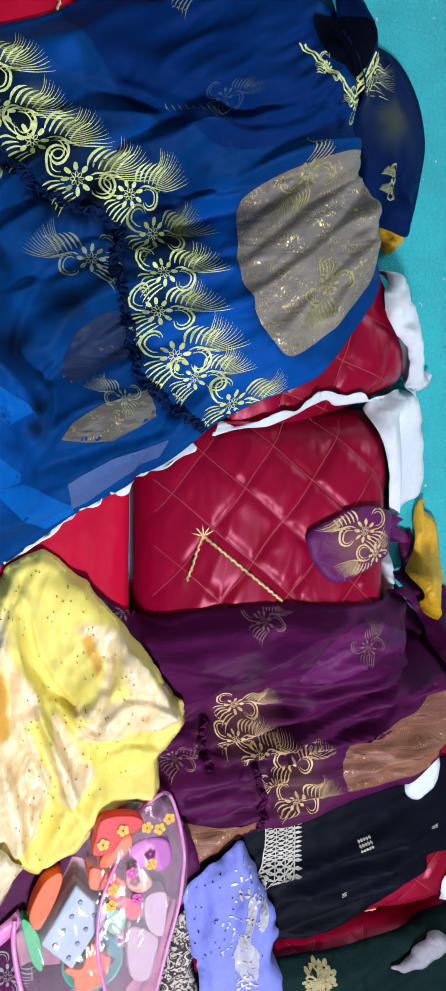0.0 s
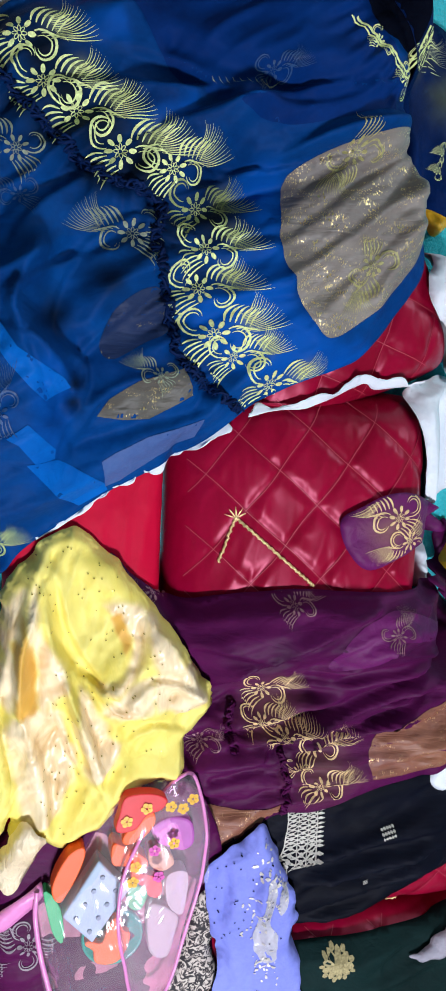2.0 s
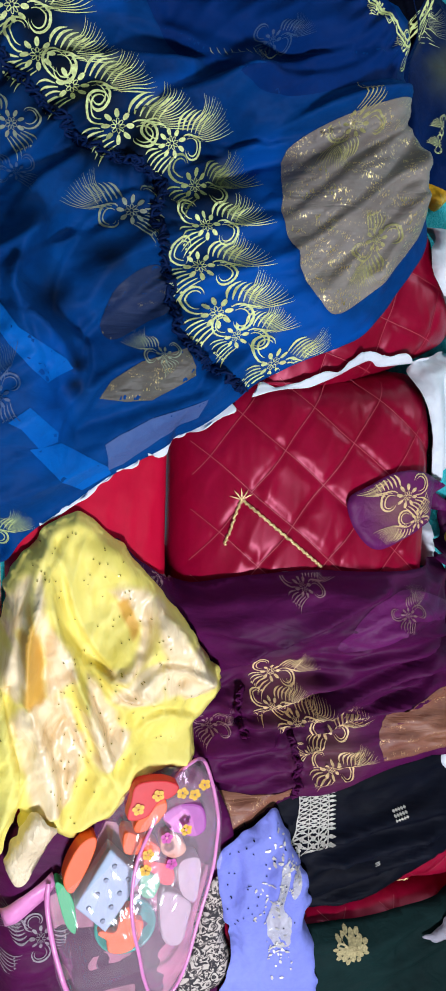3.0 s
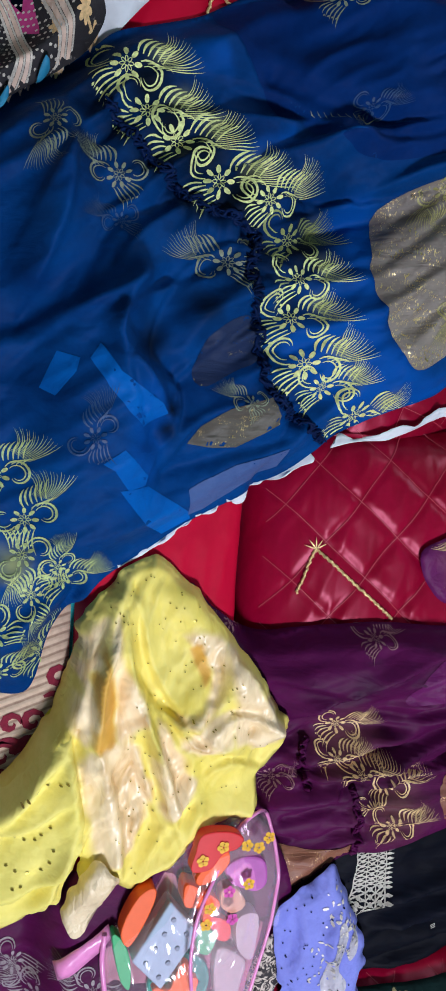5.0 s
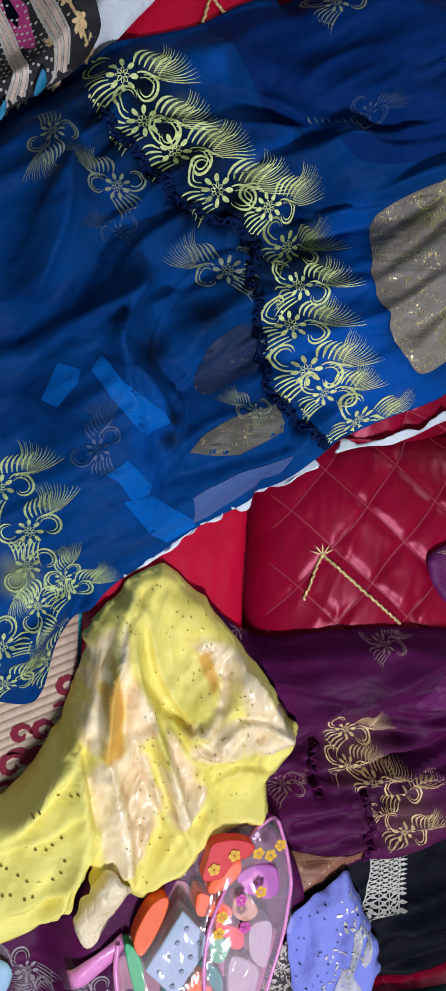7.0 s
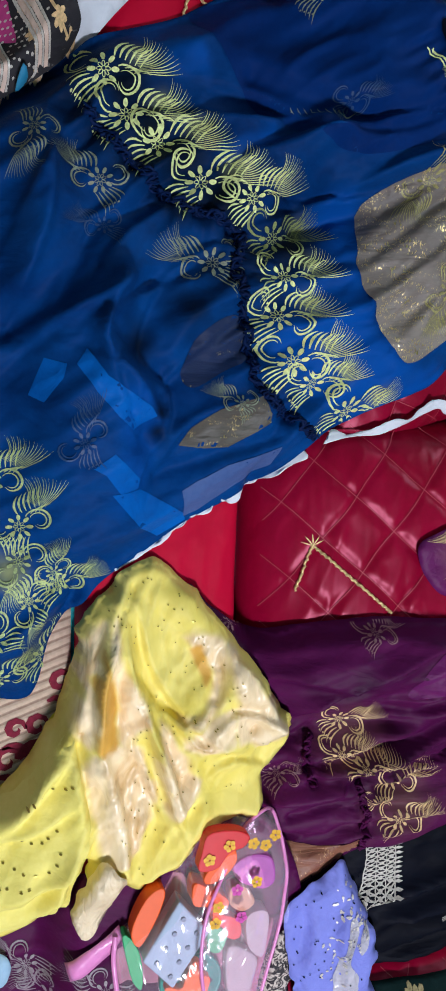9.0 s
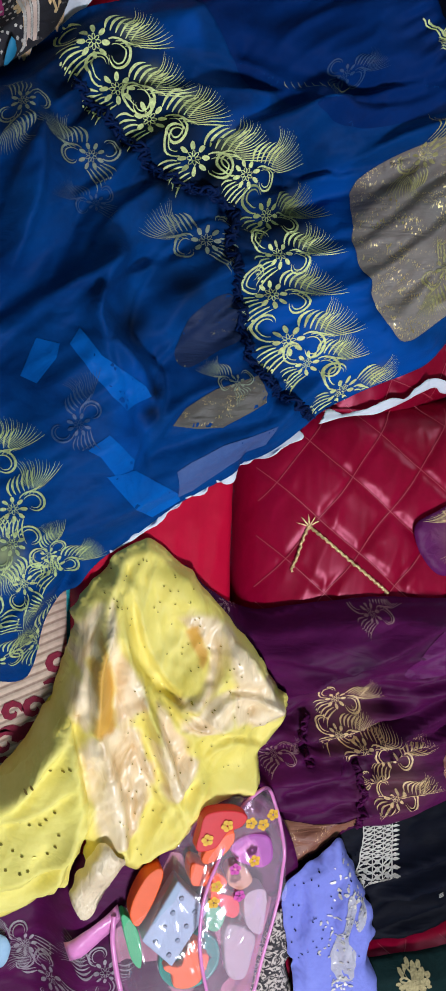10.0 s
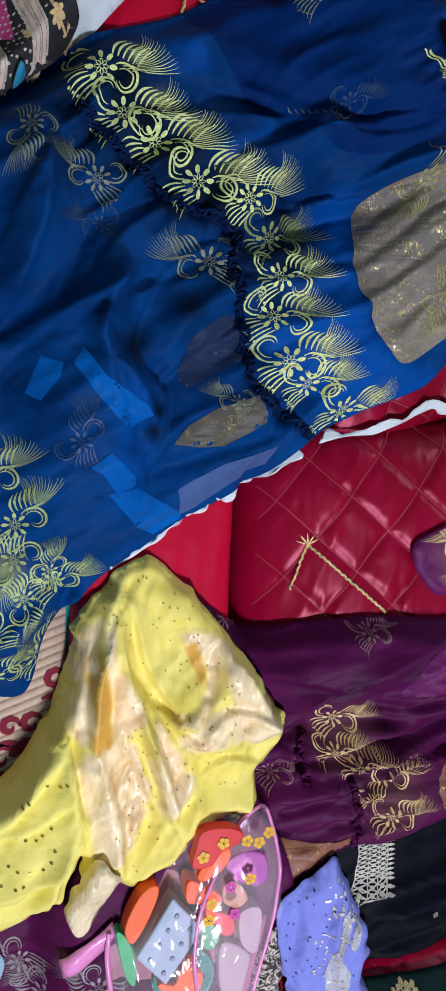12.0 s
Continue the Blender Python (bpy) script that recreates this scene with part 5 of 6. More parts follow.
    # sprigs of the loose end
    for px, py, size, turn, flip in ((-0.069, -0.199, 0.060, 38, 1), (-0.109, -0.141, 0.062, 20, 1), (-0.015, -0.280, 0.054, -4, 1), (-0.022, -0.264, 0.040, 60, 1), (-0.030, -0.415, 0.062, 32, 1),
                                     (-0.102, -0.358, 0.060, -130, -1), (-0.070, -0.248, 0.056, -120, 1), (-0.055, -0.305, 0.050, -100, 1), (-0.095, -0.430, 0.060, 10, 1)):
        st = Strokes(outline)
        motif(st, px, py, size, turn, True, flip, rng)
        st.done("embroidered_sprig", MID_THREAD, ob, "lime gold embroidered sprig")
    for px, py, size, turn, flip, mat in ((0.032, 0.260, 0.055, 170, -1, DULL_THREAD), (0.187, 0.166, 0.065, 190, -1, DULL_THREAD), (-0.053, 0.314, 0.05, 230, 1, DULL_THREAD),
                                          (0.229, -0.024, 0.04, 175, -1, DULL_THREAD), (0.519, 0.143, 0.055, 230, 1, PALE_OLIVE), (0.488, 0.296, 0.055, 215, 1, PALE_OLIVE),
                                          (0.037, 0.201, 0.04, 190, -1, BLUE_THREAD), (0.636, 0.510, 0.05, -40, 1, DULL_THREAD), (0.008, -0.081, 0.05, 60, 1, BLUE_THREAD), (0.318, 0.530, 0.05, 10, 1, DULL_THREAD), (0.361, 0.384, 0.035, 0, 1, BLUE_THREAD)):
        st = Strokes()
        motif(st, px, py, size, turn, True, flip, rng)
        st.done("faint_sprig", mat, ob, "faint printed sprig")
    st = Strokes()
    for px, py, size, turn in ((0.500, 0.432, 0.030, -40), (0.550, 0.396, 0.032, -60), (0.574, 0.442, 0.032, 70),
                               (0.600, 0.377, 0.028, -70), (0.699, 0.348, 0.022, -70), (0.695, 0.320, 0.022, -80)):
        motif(st, px, py, size, turn, False, 1, rng)
    for off, wide in ((0.0, 0.0036), (0.009, 0.0026)):
        st.line(smooth_loop([(0.468 - off, 0.460), (0.485 - off, 0.446), (0.500 - off, 0.434), (0.530 - off, 0.417), (0.552, 0.406 - off), (0.564 + off, 0.432), (0.568 + off, 0.458)], 0.005, False), wide, False)
    for k in range(9):
        x, y = 0.640 + 0.006 * (k % 3), 0.520 - 0.007 * k
        st.line([(x, y), (x + 0.018, y + 0.002), (x + 0.034, y - 0.004)], 0.0016)
    st.done("cuff_embroidery", LIME_THREAD, ob, "lime gold cuff embroidery")
    st = Strokes()
    st.line(smooth_loop([(0.350, 0.376), (0.363, 0.368), (0.376, 0.376)], 0.004, False), 0.0022)
    for k in range(9):
        x, y = 0.285, 0.376
        st.line([(x + 0.009 * k, y), (x + 0.009 * k + 0.002, y - 0.005), (x + 0.009 * k + 0.006, y - 0.009)], 0.0012)
    st.done("faint_sprig", DULL_THREAD, ob, "faint printed sprig")
    # gathered seam with loops of thread
    for strand, (turns, wide, thick) in enumerate(((1.25, 0.007, 0.0020), (0.83, 0.006, 0.0026), (1.9, 0.009, 0.0014))):
        c = smooth_loop(gather, 0.0022, False)
        cord("gathered_seam", [(x + wide * math.sin(k * turns + strand) + 0.003 * rng.uniform(-1, 1), y + 0.006 * math.cos(k * turns * 0.7) + 0.002 * rng.uniform(-1, 1), float(sample(PILE, x, y)) + 0.004 + 0.003 * math.cos(k * turns * 1.3)) for k, (x, y) in enumerate(c)],
             thick, SEAM_BLUE, ob, "gathered dark blue seam")


white_cloth()
blue_dress()


def brocade_jacket():
    ob = thing("brocade_jacket", "black woven brocade jacket with magenta diamonds", "jacket", at=(-0.15, 0.6, 0))
    outline = [(-0.236, 0.263), (-0.199, 0.602), (-0.034, 0.637), (-0.017, 0.546), (-0.002, 0.481), (0.007, 0.455), (-0.020, 0.418), (-0.070, 0.383), (-0.110, 0.357), (-0.142, 0.332)]
    sheet("body", outline, BLACK_WEAVE, ob, lift=0.012, relief=lambda x, y: 0.014 + 0.006 * folds(x, y, 0.08, 71, 60), hem=0.03, seed=71)
    for pl in ([(-0.138, 0.542), (-0.106, 0.525), (-0.082, 0.490), (-0.072, 0.438), (-0.097, 0.449), (-0.116, 0.472), (-0.126, 0.506)], [(-0.179, 0.488), (-0.143, 0.451), (-0.123, 0.423), (-0.118, 0.390), (-0.141, 0.407), (-0.178, 0.433)]):
        panel("magenta_diamond", pl, MAGENTA, ob, "magenta diamond applique", sharp=True, ragged=0.002)
    for pl in ([(-0.117, 0.506), (-0.105, 0.503), (-0.093, 0.484), (-0.094, 0.470), (-0.108, 0.481)], [(-0.159, 0.459), (-0.147, 0.451), (-0.141, 0.432), (-0.150, 0.426), (-0.158, 0.435)]):
        panel("dark_diamond", pl, NAVY, ob, "dark diamond", sharp=True)
    # curved braid bands of tan with silver edges
    for ln in ([(-0.168, 0.515), (-0.140, 0.503), (-0.112, 0.468), (-0.095, 0.425), (-0.089, 0.394), (-0.099, 0.365), (-0.112, 0.345)], [(-0.081, 0.530), (-0.066, 0.494), (-0.048, 0.455), (-0.038, 0.428), (-0.037, 0.404), (-0.046, 0.388)]):
        c = smooth_loop(ln, 0.006, False)
        for off, wide, mat, label in ((-0.0100, 0.0036, SILVER_THREAD, "silver edge cord"), (-0.0052, 0.0050, TAN_BRAID, "tan braid"), (-0.0012, 0.0022, SILVER_THREAD, "silver edge cord"), (0.0032, 0.0054, TAN_BRAID, "tan braid"), (0.0076, 0.0026, SILVER_THREAD, "silver edge cord")):
            st = Strokes(outline)
            p = np.array(c)
            d = np.gradient(p, axis=0)
            d /= np.linalg.norm(d, axis=1)[:, None]
            st.line([(x - off * dy, y + off * dx) for (x, y), (dx, dy) in zip(p, d)], wide, False, 0.004)
            st.done("braid_band", mat, ob, label)
    # rows of pale knots
    for ln in ([(-0.075, 0.508), (-0.061, 0.476), (-0.052, 0.441), (-0.043, 0.400)], [(-0.057, 0.527), (-0.039, 0.483), (-0.022, 0.452), (-0.001, 0.442)]):
        st = Strokes(outline)
        st.line(smooth_loop(ln, 0.006, False), 0.003, False)
        for x, y in smooth_loop(ln, 0.03, False)[::2]:
            for a in range(6):
                st.blob(x + 0.005 * math.cos(a * 1.05), y + 0.006 * math.sin(a * 1.05), 0.005, 0.003, a * 1.05)
        st.done("knotted_cord", GOLD_THREAD, ob, "pale gold knotted cord")
    # woven dots
    st = Strokes(outline)
    rng = random.Random(12)
    for i in range(26):
        for k in range(30):
            x, y = outline[2][0] - 0.17 + 0.0066 * i + 0.0033 * (k % 2), outline[0][1] + 0.02 + 0.0085 * k
            if rng.random() < 0.8:
                st.blob(x, y, 0.0022, 0.0017, 0.4, 5, 0.001)
    tagged(st.done("woven_dots", SILVER_THREAD, ob, "tiny pale woven dots"), kind="stuff")
    sheet("lining", [(-0.073, 0.376), (-0.064, 0.403), (-0.057, 0.394), (-0.063, 0.383)], TEAL_CLOTH, ob, "cyan lining edge", lift=0.01, hem=0.006)
    sheet("lining", [(-0.166, 0.304), (-0.130, 0.334), (-0.109, 0.364), (-0.111, 0.345), (-0.134, 0.323), (-0.165, 0.281)], TEAL_CLOTH, ob, "cyan lining edge", lift=0.01, hem=0.006)


brocade_jacket()


def plum_tunic():
    ob = thing("plum_tunic", "dark plum tunic with pale printed sprigs", "tunic", at=(0.0, -1.0, 0))
    sheet("body", [(-0.190, -0.774), (-0.102, -0.787), (-0.047, -0.789), (0.030, -0.732), (0.161, -0.633), (0.291, -0.650), (0.359, -0.755), (0.377, -0.956), (0.319, -1.161), (0.011, -1.167), (-0.186, -1.039)], PURPLE, ob, lift=0.006, relief=lambda x, y: 0.01 * folds(x, y, 0.05, 75), seed=75)
    rng = random.Random(9)
    for px, py in ((-0.052, -0.912), (-0.015, -0.960), (0.062, -0.924)):
        st = Strokes()
        motif(st, px, py, 0.06, 120, True, 1, rng)
        st.done("printed_sprig", LILAC_PRINT, ob, "pale printed sprig")
    c = sheet("pale_blue_cloth", [(-0.172, -0.852), (-0.098, -0.879), (-0.079, -0.892), (-0.076, -0.917), (-0.096, -0.939), (-0.171, -0.930)], PALE_BLUE, lift=0.006, hem=0.02)
    tagged(c, "pale blue cotton corner under the yellow chiffon", "cloth")
    d = sheet("paisley_cloth", [(0.319, -0.917), (0.338, -0.863), (0.350, -0.872), (0.368, -0.990), (0.380, -1.057), (0.289, -1.108), (0.298, -1.012)], GREY_PRINT, lift=0.006, hem=0.02)
    tagged(d, "grey black paisley cloth beside the toy bag", "cloth")


plum_tunic()


def lavender_scarf():
    ob = thing("lavender_scarf", "periwinkle cotton scarf with silver embroidery", "scarf", at=(0.43, -0.9, 0))
    sheet("body", [(0.434, -0.743), (0.400, -0.769), (0.350, -0.796), (0.337, -0.830), (0.348, -0.904), (0.376, -1.006), (0.365, -1.120), (0.518, -1.146), (0.505, -0.945), (0.486, -0.860), (0.462, -0.800)], LAVENDER, ob, lift=0.008,
          relief=lambda x, y: 0.012 * folds(x, y, 0.05, 81, 80, 2.0) + lap(x, y, [(0.379, -0.810), (0.388, -0.852), (0.380, -0.919)], 0.018) + lap(x, y, [(0.450, -0.802), (0.428, -0.853), (0.454, -0.972)], 0.016), hem=0.02, ragged=0.004, seed=81)
    for pl in ([(0.430, -0.868), (0.444, -0.826), (0.456, -0.868), (0.451, -0.915), (0.470, -0.958), (0.462, -1.004), (0.438, -0.992), (0.427, -0.940)], [(0.462, -0.838), (0.477, -0.842), (0.482, -0.880), (0.470, -0.905), (0.462, -0.870)]):
        panel("embroidered_patch", pl, SILVER_PATCH, ob, "silver grey embroidered patch", ragged=0.004)
    st = Strokes()
    rng = random.Random(3)
    for k in range(130):
        t = rng.random()
        x0, y0 = ((0.439, -0.814), (0.426, -0.902), (0.453, -1.014), (0.464, -0.844))[k % 4]
        st.blob(x0 + rng.gauss(0, 0.012), y0 + rng.gauss(0, 0.022), rng.uniform(0.001, 0.005), rng.uniform(0.001, 0.0025), rng.uniform(0, 3), 6)
    tagged(st.done("silver_embroidery", SILVER_THREAD, ob, "silver thread embroidery"), kind="stuff")
    st = Strokes()
    for k in range(40):
        x0, y0 = (0.413, -0.852)
        st.blob(x0 + rng.uniform(-0.06, 0.06), y0 + rng.uniform(-0.1, 0.09), 0.0014, 0.0014, 0, 6)
    tagged(st.done("sequins", NAVY, ob, "tiny dark sequins"), kind="stuff")


lavender_scarf()


def yellow_dress():
    ob = thing("yellow_dress", "crumpled lemon chiffon and champagne satin dress", "dress", at=(0.1, -0.5, 0))
    lines = [([(0.068, -0.301), (0.042, -0.399), (0.034, -0.489), (0.063, -0.613), (0.081, -0.707)], 0.018, 0.028), ([(0.084, -0.316), (0.087, -0.429), (0.114, -0.502), (0.166, -0.607)], 0.014, 0.022), ([(0.131, -0.302), (0.210, -0.372), (0.251, -0.440), (0.304, -0.494)], 0.02, 0.022),
             ([(0.118, -0.472), (0.174, -0.540), (0.195, -0.619)], 0.012, 0.018), ([(0.183, -0.530), (0.251, -0.526), (0.303, -0.502)], 0.014, 0.016), ([(0.062, -0.412), (0.068, -0.499)], 0.01, -0.014),
             ([(0.210, -0.372), (0.213, -0.431)], 0.012, -0.014), ([(-0.083, -0.603), (-0.020, -0.544), (0.021, -0.457)], 0.02, 0.018), ([(-0.085, -0.634), (-0.007, -0.588), (0.027, -0.540)], 0.02, 0.012), ([(-0.067, -0.758), (0.004, -0.717), (0.038, -0.637)], 0.02, 0.014)]

    laps = [([(0.096, -0.520), (0.120, -0.588), (0.140, -0.640)], 0.018), ([(0.108, -0.471), (0.127, -0.535), (0.159, -0.640)], 0.018), ([(0.141, -0.475), (0.176, -0.514), (0.21, -0.53)], 0.014), ([(0.056, -0.333), (0.044, -0.415), (0.040, -0.520)], 0.020),
            ([(0.120, -0.461), (0.086, -0.411), (0.076, -0.341)], 0.018), ([(0.204, -0.464), (0.162, -0.492), (0.120, -0.461)], 0.014), ([(0.026, -0.640), (0.016, -0.577), (0.005, -0.517)], 0.022),
            ([(-0.112, -0.656), (-0.075, -0.633), (-0.012, -0.539)], 0.018), ([(-0.112, -0.671), (-0.038, -0.641), (0.014, -0.596)], 0.014), ([(-0.112, -0.775), (-0.023, -0.742), (0.033, -0.660)], 0.016),
            ([(0.095, -0.307), (0.121, -0.409), (0.173, -0.486), (0.225, -0.526)], 0.012), ([(0.077, -0.327), (0.048, -0.401), (0.038, -0.464), (0.045, -0.525)], 0.014), ([(0.152, -0.583), (0.121, -0.508), (0.098, -0.436)], 0.012), ([(0.163, -0.626), (0.136, -0.539), (0.103, -0.470)], 0.012),
            ([(0.328, -0.509), (0.252, -0.476), (0.196, -0.505)], 0.012), ([(0.235, -0.368), (0.226, -0.436), (0.206, -0.488)], 0.012), ([(0.090, -0.741), (0.078, -0.628), (0.050, -0.535)], 0.012), ([(0.308, -0.584), (0.238, -0.551), (0.200, -0.579)], 0.010),
            ([(-0.090, -0.637), (-0.032, -0.581), (0.011, -0.512)], 0.012), ([(-0.086, -0.755), (-0.008, -0.718), (0.023, -0.634)], 0.012)]

    def f(x, y):
        z = 0.005 * folds(x, y, 0.06, 91, 75, 2.2) + 0.003 * folds(x, y, 0.026, 92, 50, 2)
        for ln, wd, h in lines:
            z = z + 0.55 * h * np.exp(-(along(x, y, ln) / wd) ** 2)
        for ln, h in laps:
            z = z + lap(x, y, ln, 1.4 * h, 0.022, 0.005)
        shiny = np.zeros(np.shape(x))
        for pl in satin:
            shiny = np.maximum(shiny, inside(x, y, smooth_loop(pl, 0.01)))
        shiny = box_blur(shiny, 1)
        z = z + shiny * (0.004 + 0.014 * crumple(x, y, 0.040, 93, 78, 2.6) + 0.005 * crumple(x, y, 0.018, 94, 60, 2.0))
        z = z + (1 - shiny) * (0.010 * folds(x, y, 0.05, 95, 62, 3.5) + 0.004 * crumple(x, y, 0.06, 99, 62, 2.5))
        return z + 0.006
    # satin shows where the chiffon has slipped aside
    satin = [[(0.050, -0.333), (0.025, -0.366), (0.018, -0.412), (0.017, -0.446), (0.012, -0.498), (0.021, -0.520), (0.037, -0.507), (0.035, -0.423), (0.040, -0.402)],
             [(0.058, -0.333), (0.063, -0.329), (0.067, -0.371), (0.082, -0.406), (0.107, -0.446), (0.109, -0.474), (0.096, -0.498), (0.082, -0.531), (0.069, -0.514), (0.071, -0.466), (0.052, -0.394)],
             [(0.021, -0.551), (0.041, -0.523), (0.094, -0.518), (0.115, -0.565), (0.126, -0.598), (0.104, -0.692), (0.085, -0.698), (0.056, -0.705), (0.047, -0.684), (0.034, -0.621)],
             [(0.176, -0.354), (0.210, -0.362), (0.227, -0.375), (0.225, -0.412), (0.217, -0.454), (0.198, -0.485), (0.181, -0.493), (0.157, -0.486), (0.192, -0.471), (0.207, -0.434), (0.195, -0.396), (0.169, -0.373)],
             [(0.167, -0.520), (0.200, -0.534), (0.238, -0.515), (0.241, -0.467), (0.217, -0.474), (0.181, -0.495)],
             [(0.126, -0.485), (0.154, -0.515), (0.174, -0.561), (0.193, -0.581), (0.168, -0.620), (0.147, -0.632), (0.129, -0.559)]]
    satin.append([(0.227, -0.375), (0.262, -0.410), (0.298, -0.470), (0.322, -0.520), (0.298, -0.536), (0.245, -0.516), (0.239, -0.467), (0.224, -0.412)])
    layers = [("gold_print", pl, 0.007, 1.0) for pl in satin]
    # amber patches use the same mask
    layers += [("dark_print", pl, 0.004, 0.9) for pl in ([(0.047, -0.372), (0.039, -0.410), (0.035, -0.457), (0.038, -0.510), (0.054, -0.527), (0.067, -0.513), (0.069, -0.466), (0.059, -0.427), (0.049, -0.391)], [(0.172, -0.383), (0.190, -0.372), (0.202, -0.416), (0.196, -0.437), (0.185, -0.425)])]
    # added filler out of sight: props up the left flank to catch light
    sheet("hidden_support", [(-0.005, -0.502), (0.026, -0.562), (0.039, -0.652), (0.032, -0.706), (-0.004, -0.742), (-0.049, -0.772), (-0.102, -0.790), (-0.198, -0.797), (-0.202, -0.663), (-0.108, -0.625), (-0.056, -0.578)], YELLOW, ob, "added support hidden under the lemon skirt",
          lift=0.006, relief=lambda x, y: 0.045 + 0 * x, hem=0.07, drape=0.03)
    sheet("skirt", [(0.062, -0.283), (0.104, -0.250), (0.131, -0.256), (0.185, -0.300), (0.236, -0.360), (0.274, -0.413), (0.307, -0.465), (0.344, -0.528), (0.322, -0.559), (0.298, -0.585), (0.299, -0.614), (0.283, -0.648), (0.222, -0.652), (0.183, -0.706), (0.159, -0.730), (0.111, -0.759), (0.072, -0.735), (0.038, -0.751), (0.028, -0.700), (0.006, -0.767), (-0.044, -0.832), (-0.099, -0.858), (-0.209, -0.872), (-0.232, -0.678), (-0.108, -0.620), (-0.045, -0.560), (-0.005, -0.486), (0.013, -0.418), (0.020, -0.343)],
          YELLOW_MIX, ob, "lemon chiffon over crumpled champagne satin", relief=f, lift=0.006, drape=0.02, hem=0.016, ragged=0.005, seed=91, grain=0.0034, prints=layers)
    panel("sheer_layer", [(-0.223, -0.650), (-0.108, -0.625), (-0.054, -0.583), (-0.003, -0.511), (0.009, -0.512), (0.016, -0.562), (0.032, -0.628), (0.025, -0.681), (0.004, -0.762), (-0.045, -0.820), (-0.100, -0.837), (-0.218, -0.855)], YELLOW_SHEER, ob, "sheer greenish lemon layer",
          relief=lambda x, y: 0.004 + 0.006 * folds(x, y, 0.05, 97, 50, 4))
    sheet("satin_tail", [(0.047, -0.689), (0.073, -0.706), (0.083, -0.722), (0.067, -0.782), (0.033, -0.828), (0.008, -0.792), (0.023, -0.748)], CREAM, ob, "champagne satin tail", lift=0.003, relief=lambda x, y: 0.004 * folds(x, y, 0.03, 96, 60), hem=0.01, ragged=0.003)
    rng = random.Random(7)
    loop = [(0.047, -0.290), (0.108, -0.260), (0.185, -0.315), (0.237, -0.408), (0.302, -0.496), (0.257, -0.601), (0.161, -0.633), (0.111, -0.731), (0.068, -0.702), (0.090, -0.507)]
    st = Strokes()
    lx, ly = np.array(loop).T
    n = 0
    while n < 130:
        x, y = rng.uniform(lx.min(), lx.max()), rng.uniform(ly.min(), ly.max())
        if inside(np.array([x]), np.array([y]), loop)[0]:
            st.blob(x, y, 0.0013, 0.001, 0, 6, 0.002)
            n += 1
    for ln in ([(-0.097, -0.692), (-0.061, -0.708), (-0.026, -0.707), (-0.010, -0.675)], [(-0.063, -0.660), (-0.037, -0.666), (-0.016, -0.646)], [(-0.056, -0.599), (0.003, -0.571)], [(-0.096, -0.731), (-0.051, -0.730)]):
        for x, y in smooth_loop(ln, 0.012, False):
            st.blob(x + rng.uniform(-0.002, 0.002), y + rng.uniform(-0.002, 0.002), 0.0025, 0.0017, 0, 8, 0.002)
    tagged(st.done("sequin_scatter", SEQUIN, ob, "scattered olive sequins"), kind="stuff")


yellow_dress()


# ---- toy bag ----
def rounded(name, outline, z0, z1, mat, parent, label="", bevel=0.003, sharp=False):
    loop = polyline(outline, 0.2) if sharp else smooth_loop(outline, 0.004)
    bm = bmesh.new()
    f = bm.faces.new([bm.verts.new((x, y, z0)) for x, y in loop])
    if f.normal.z > 0:
        f.normal_flip()
    ext = bmesh.ops.extrude_face_region(bm, geom=[f])["geom"]
    for v in ext:
        if isinstance(v, bmesh.types.BMVert):
            v.co.z = z1
    bmesh.ops.recalc_face_normals(bm, faces=bm.faces)
    ob = part(name, bm, mat, parent, label, False)
    md = ob.modifiers.new("edges", "BEVEL")
    md.width, md.segments = bevel, 2
    return ob


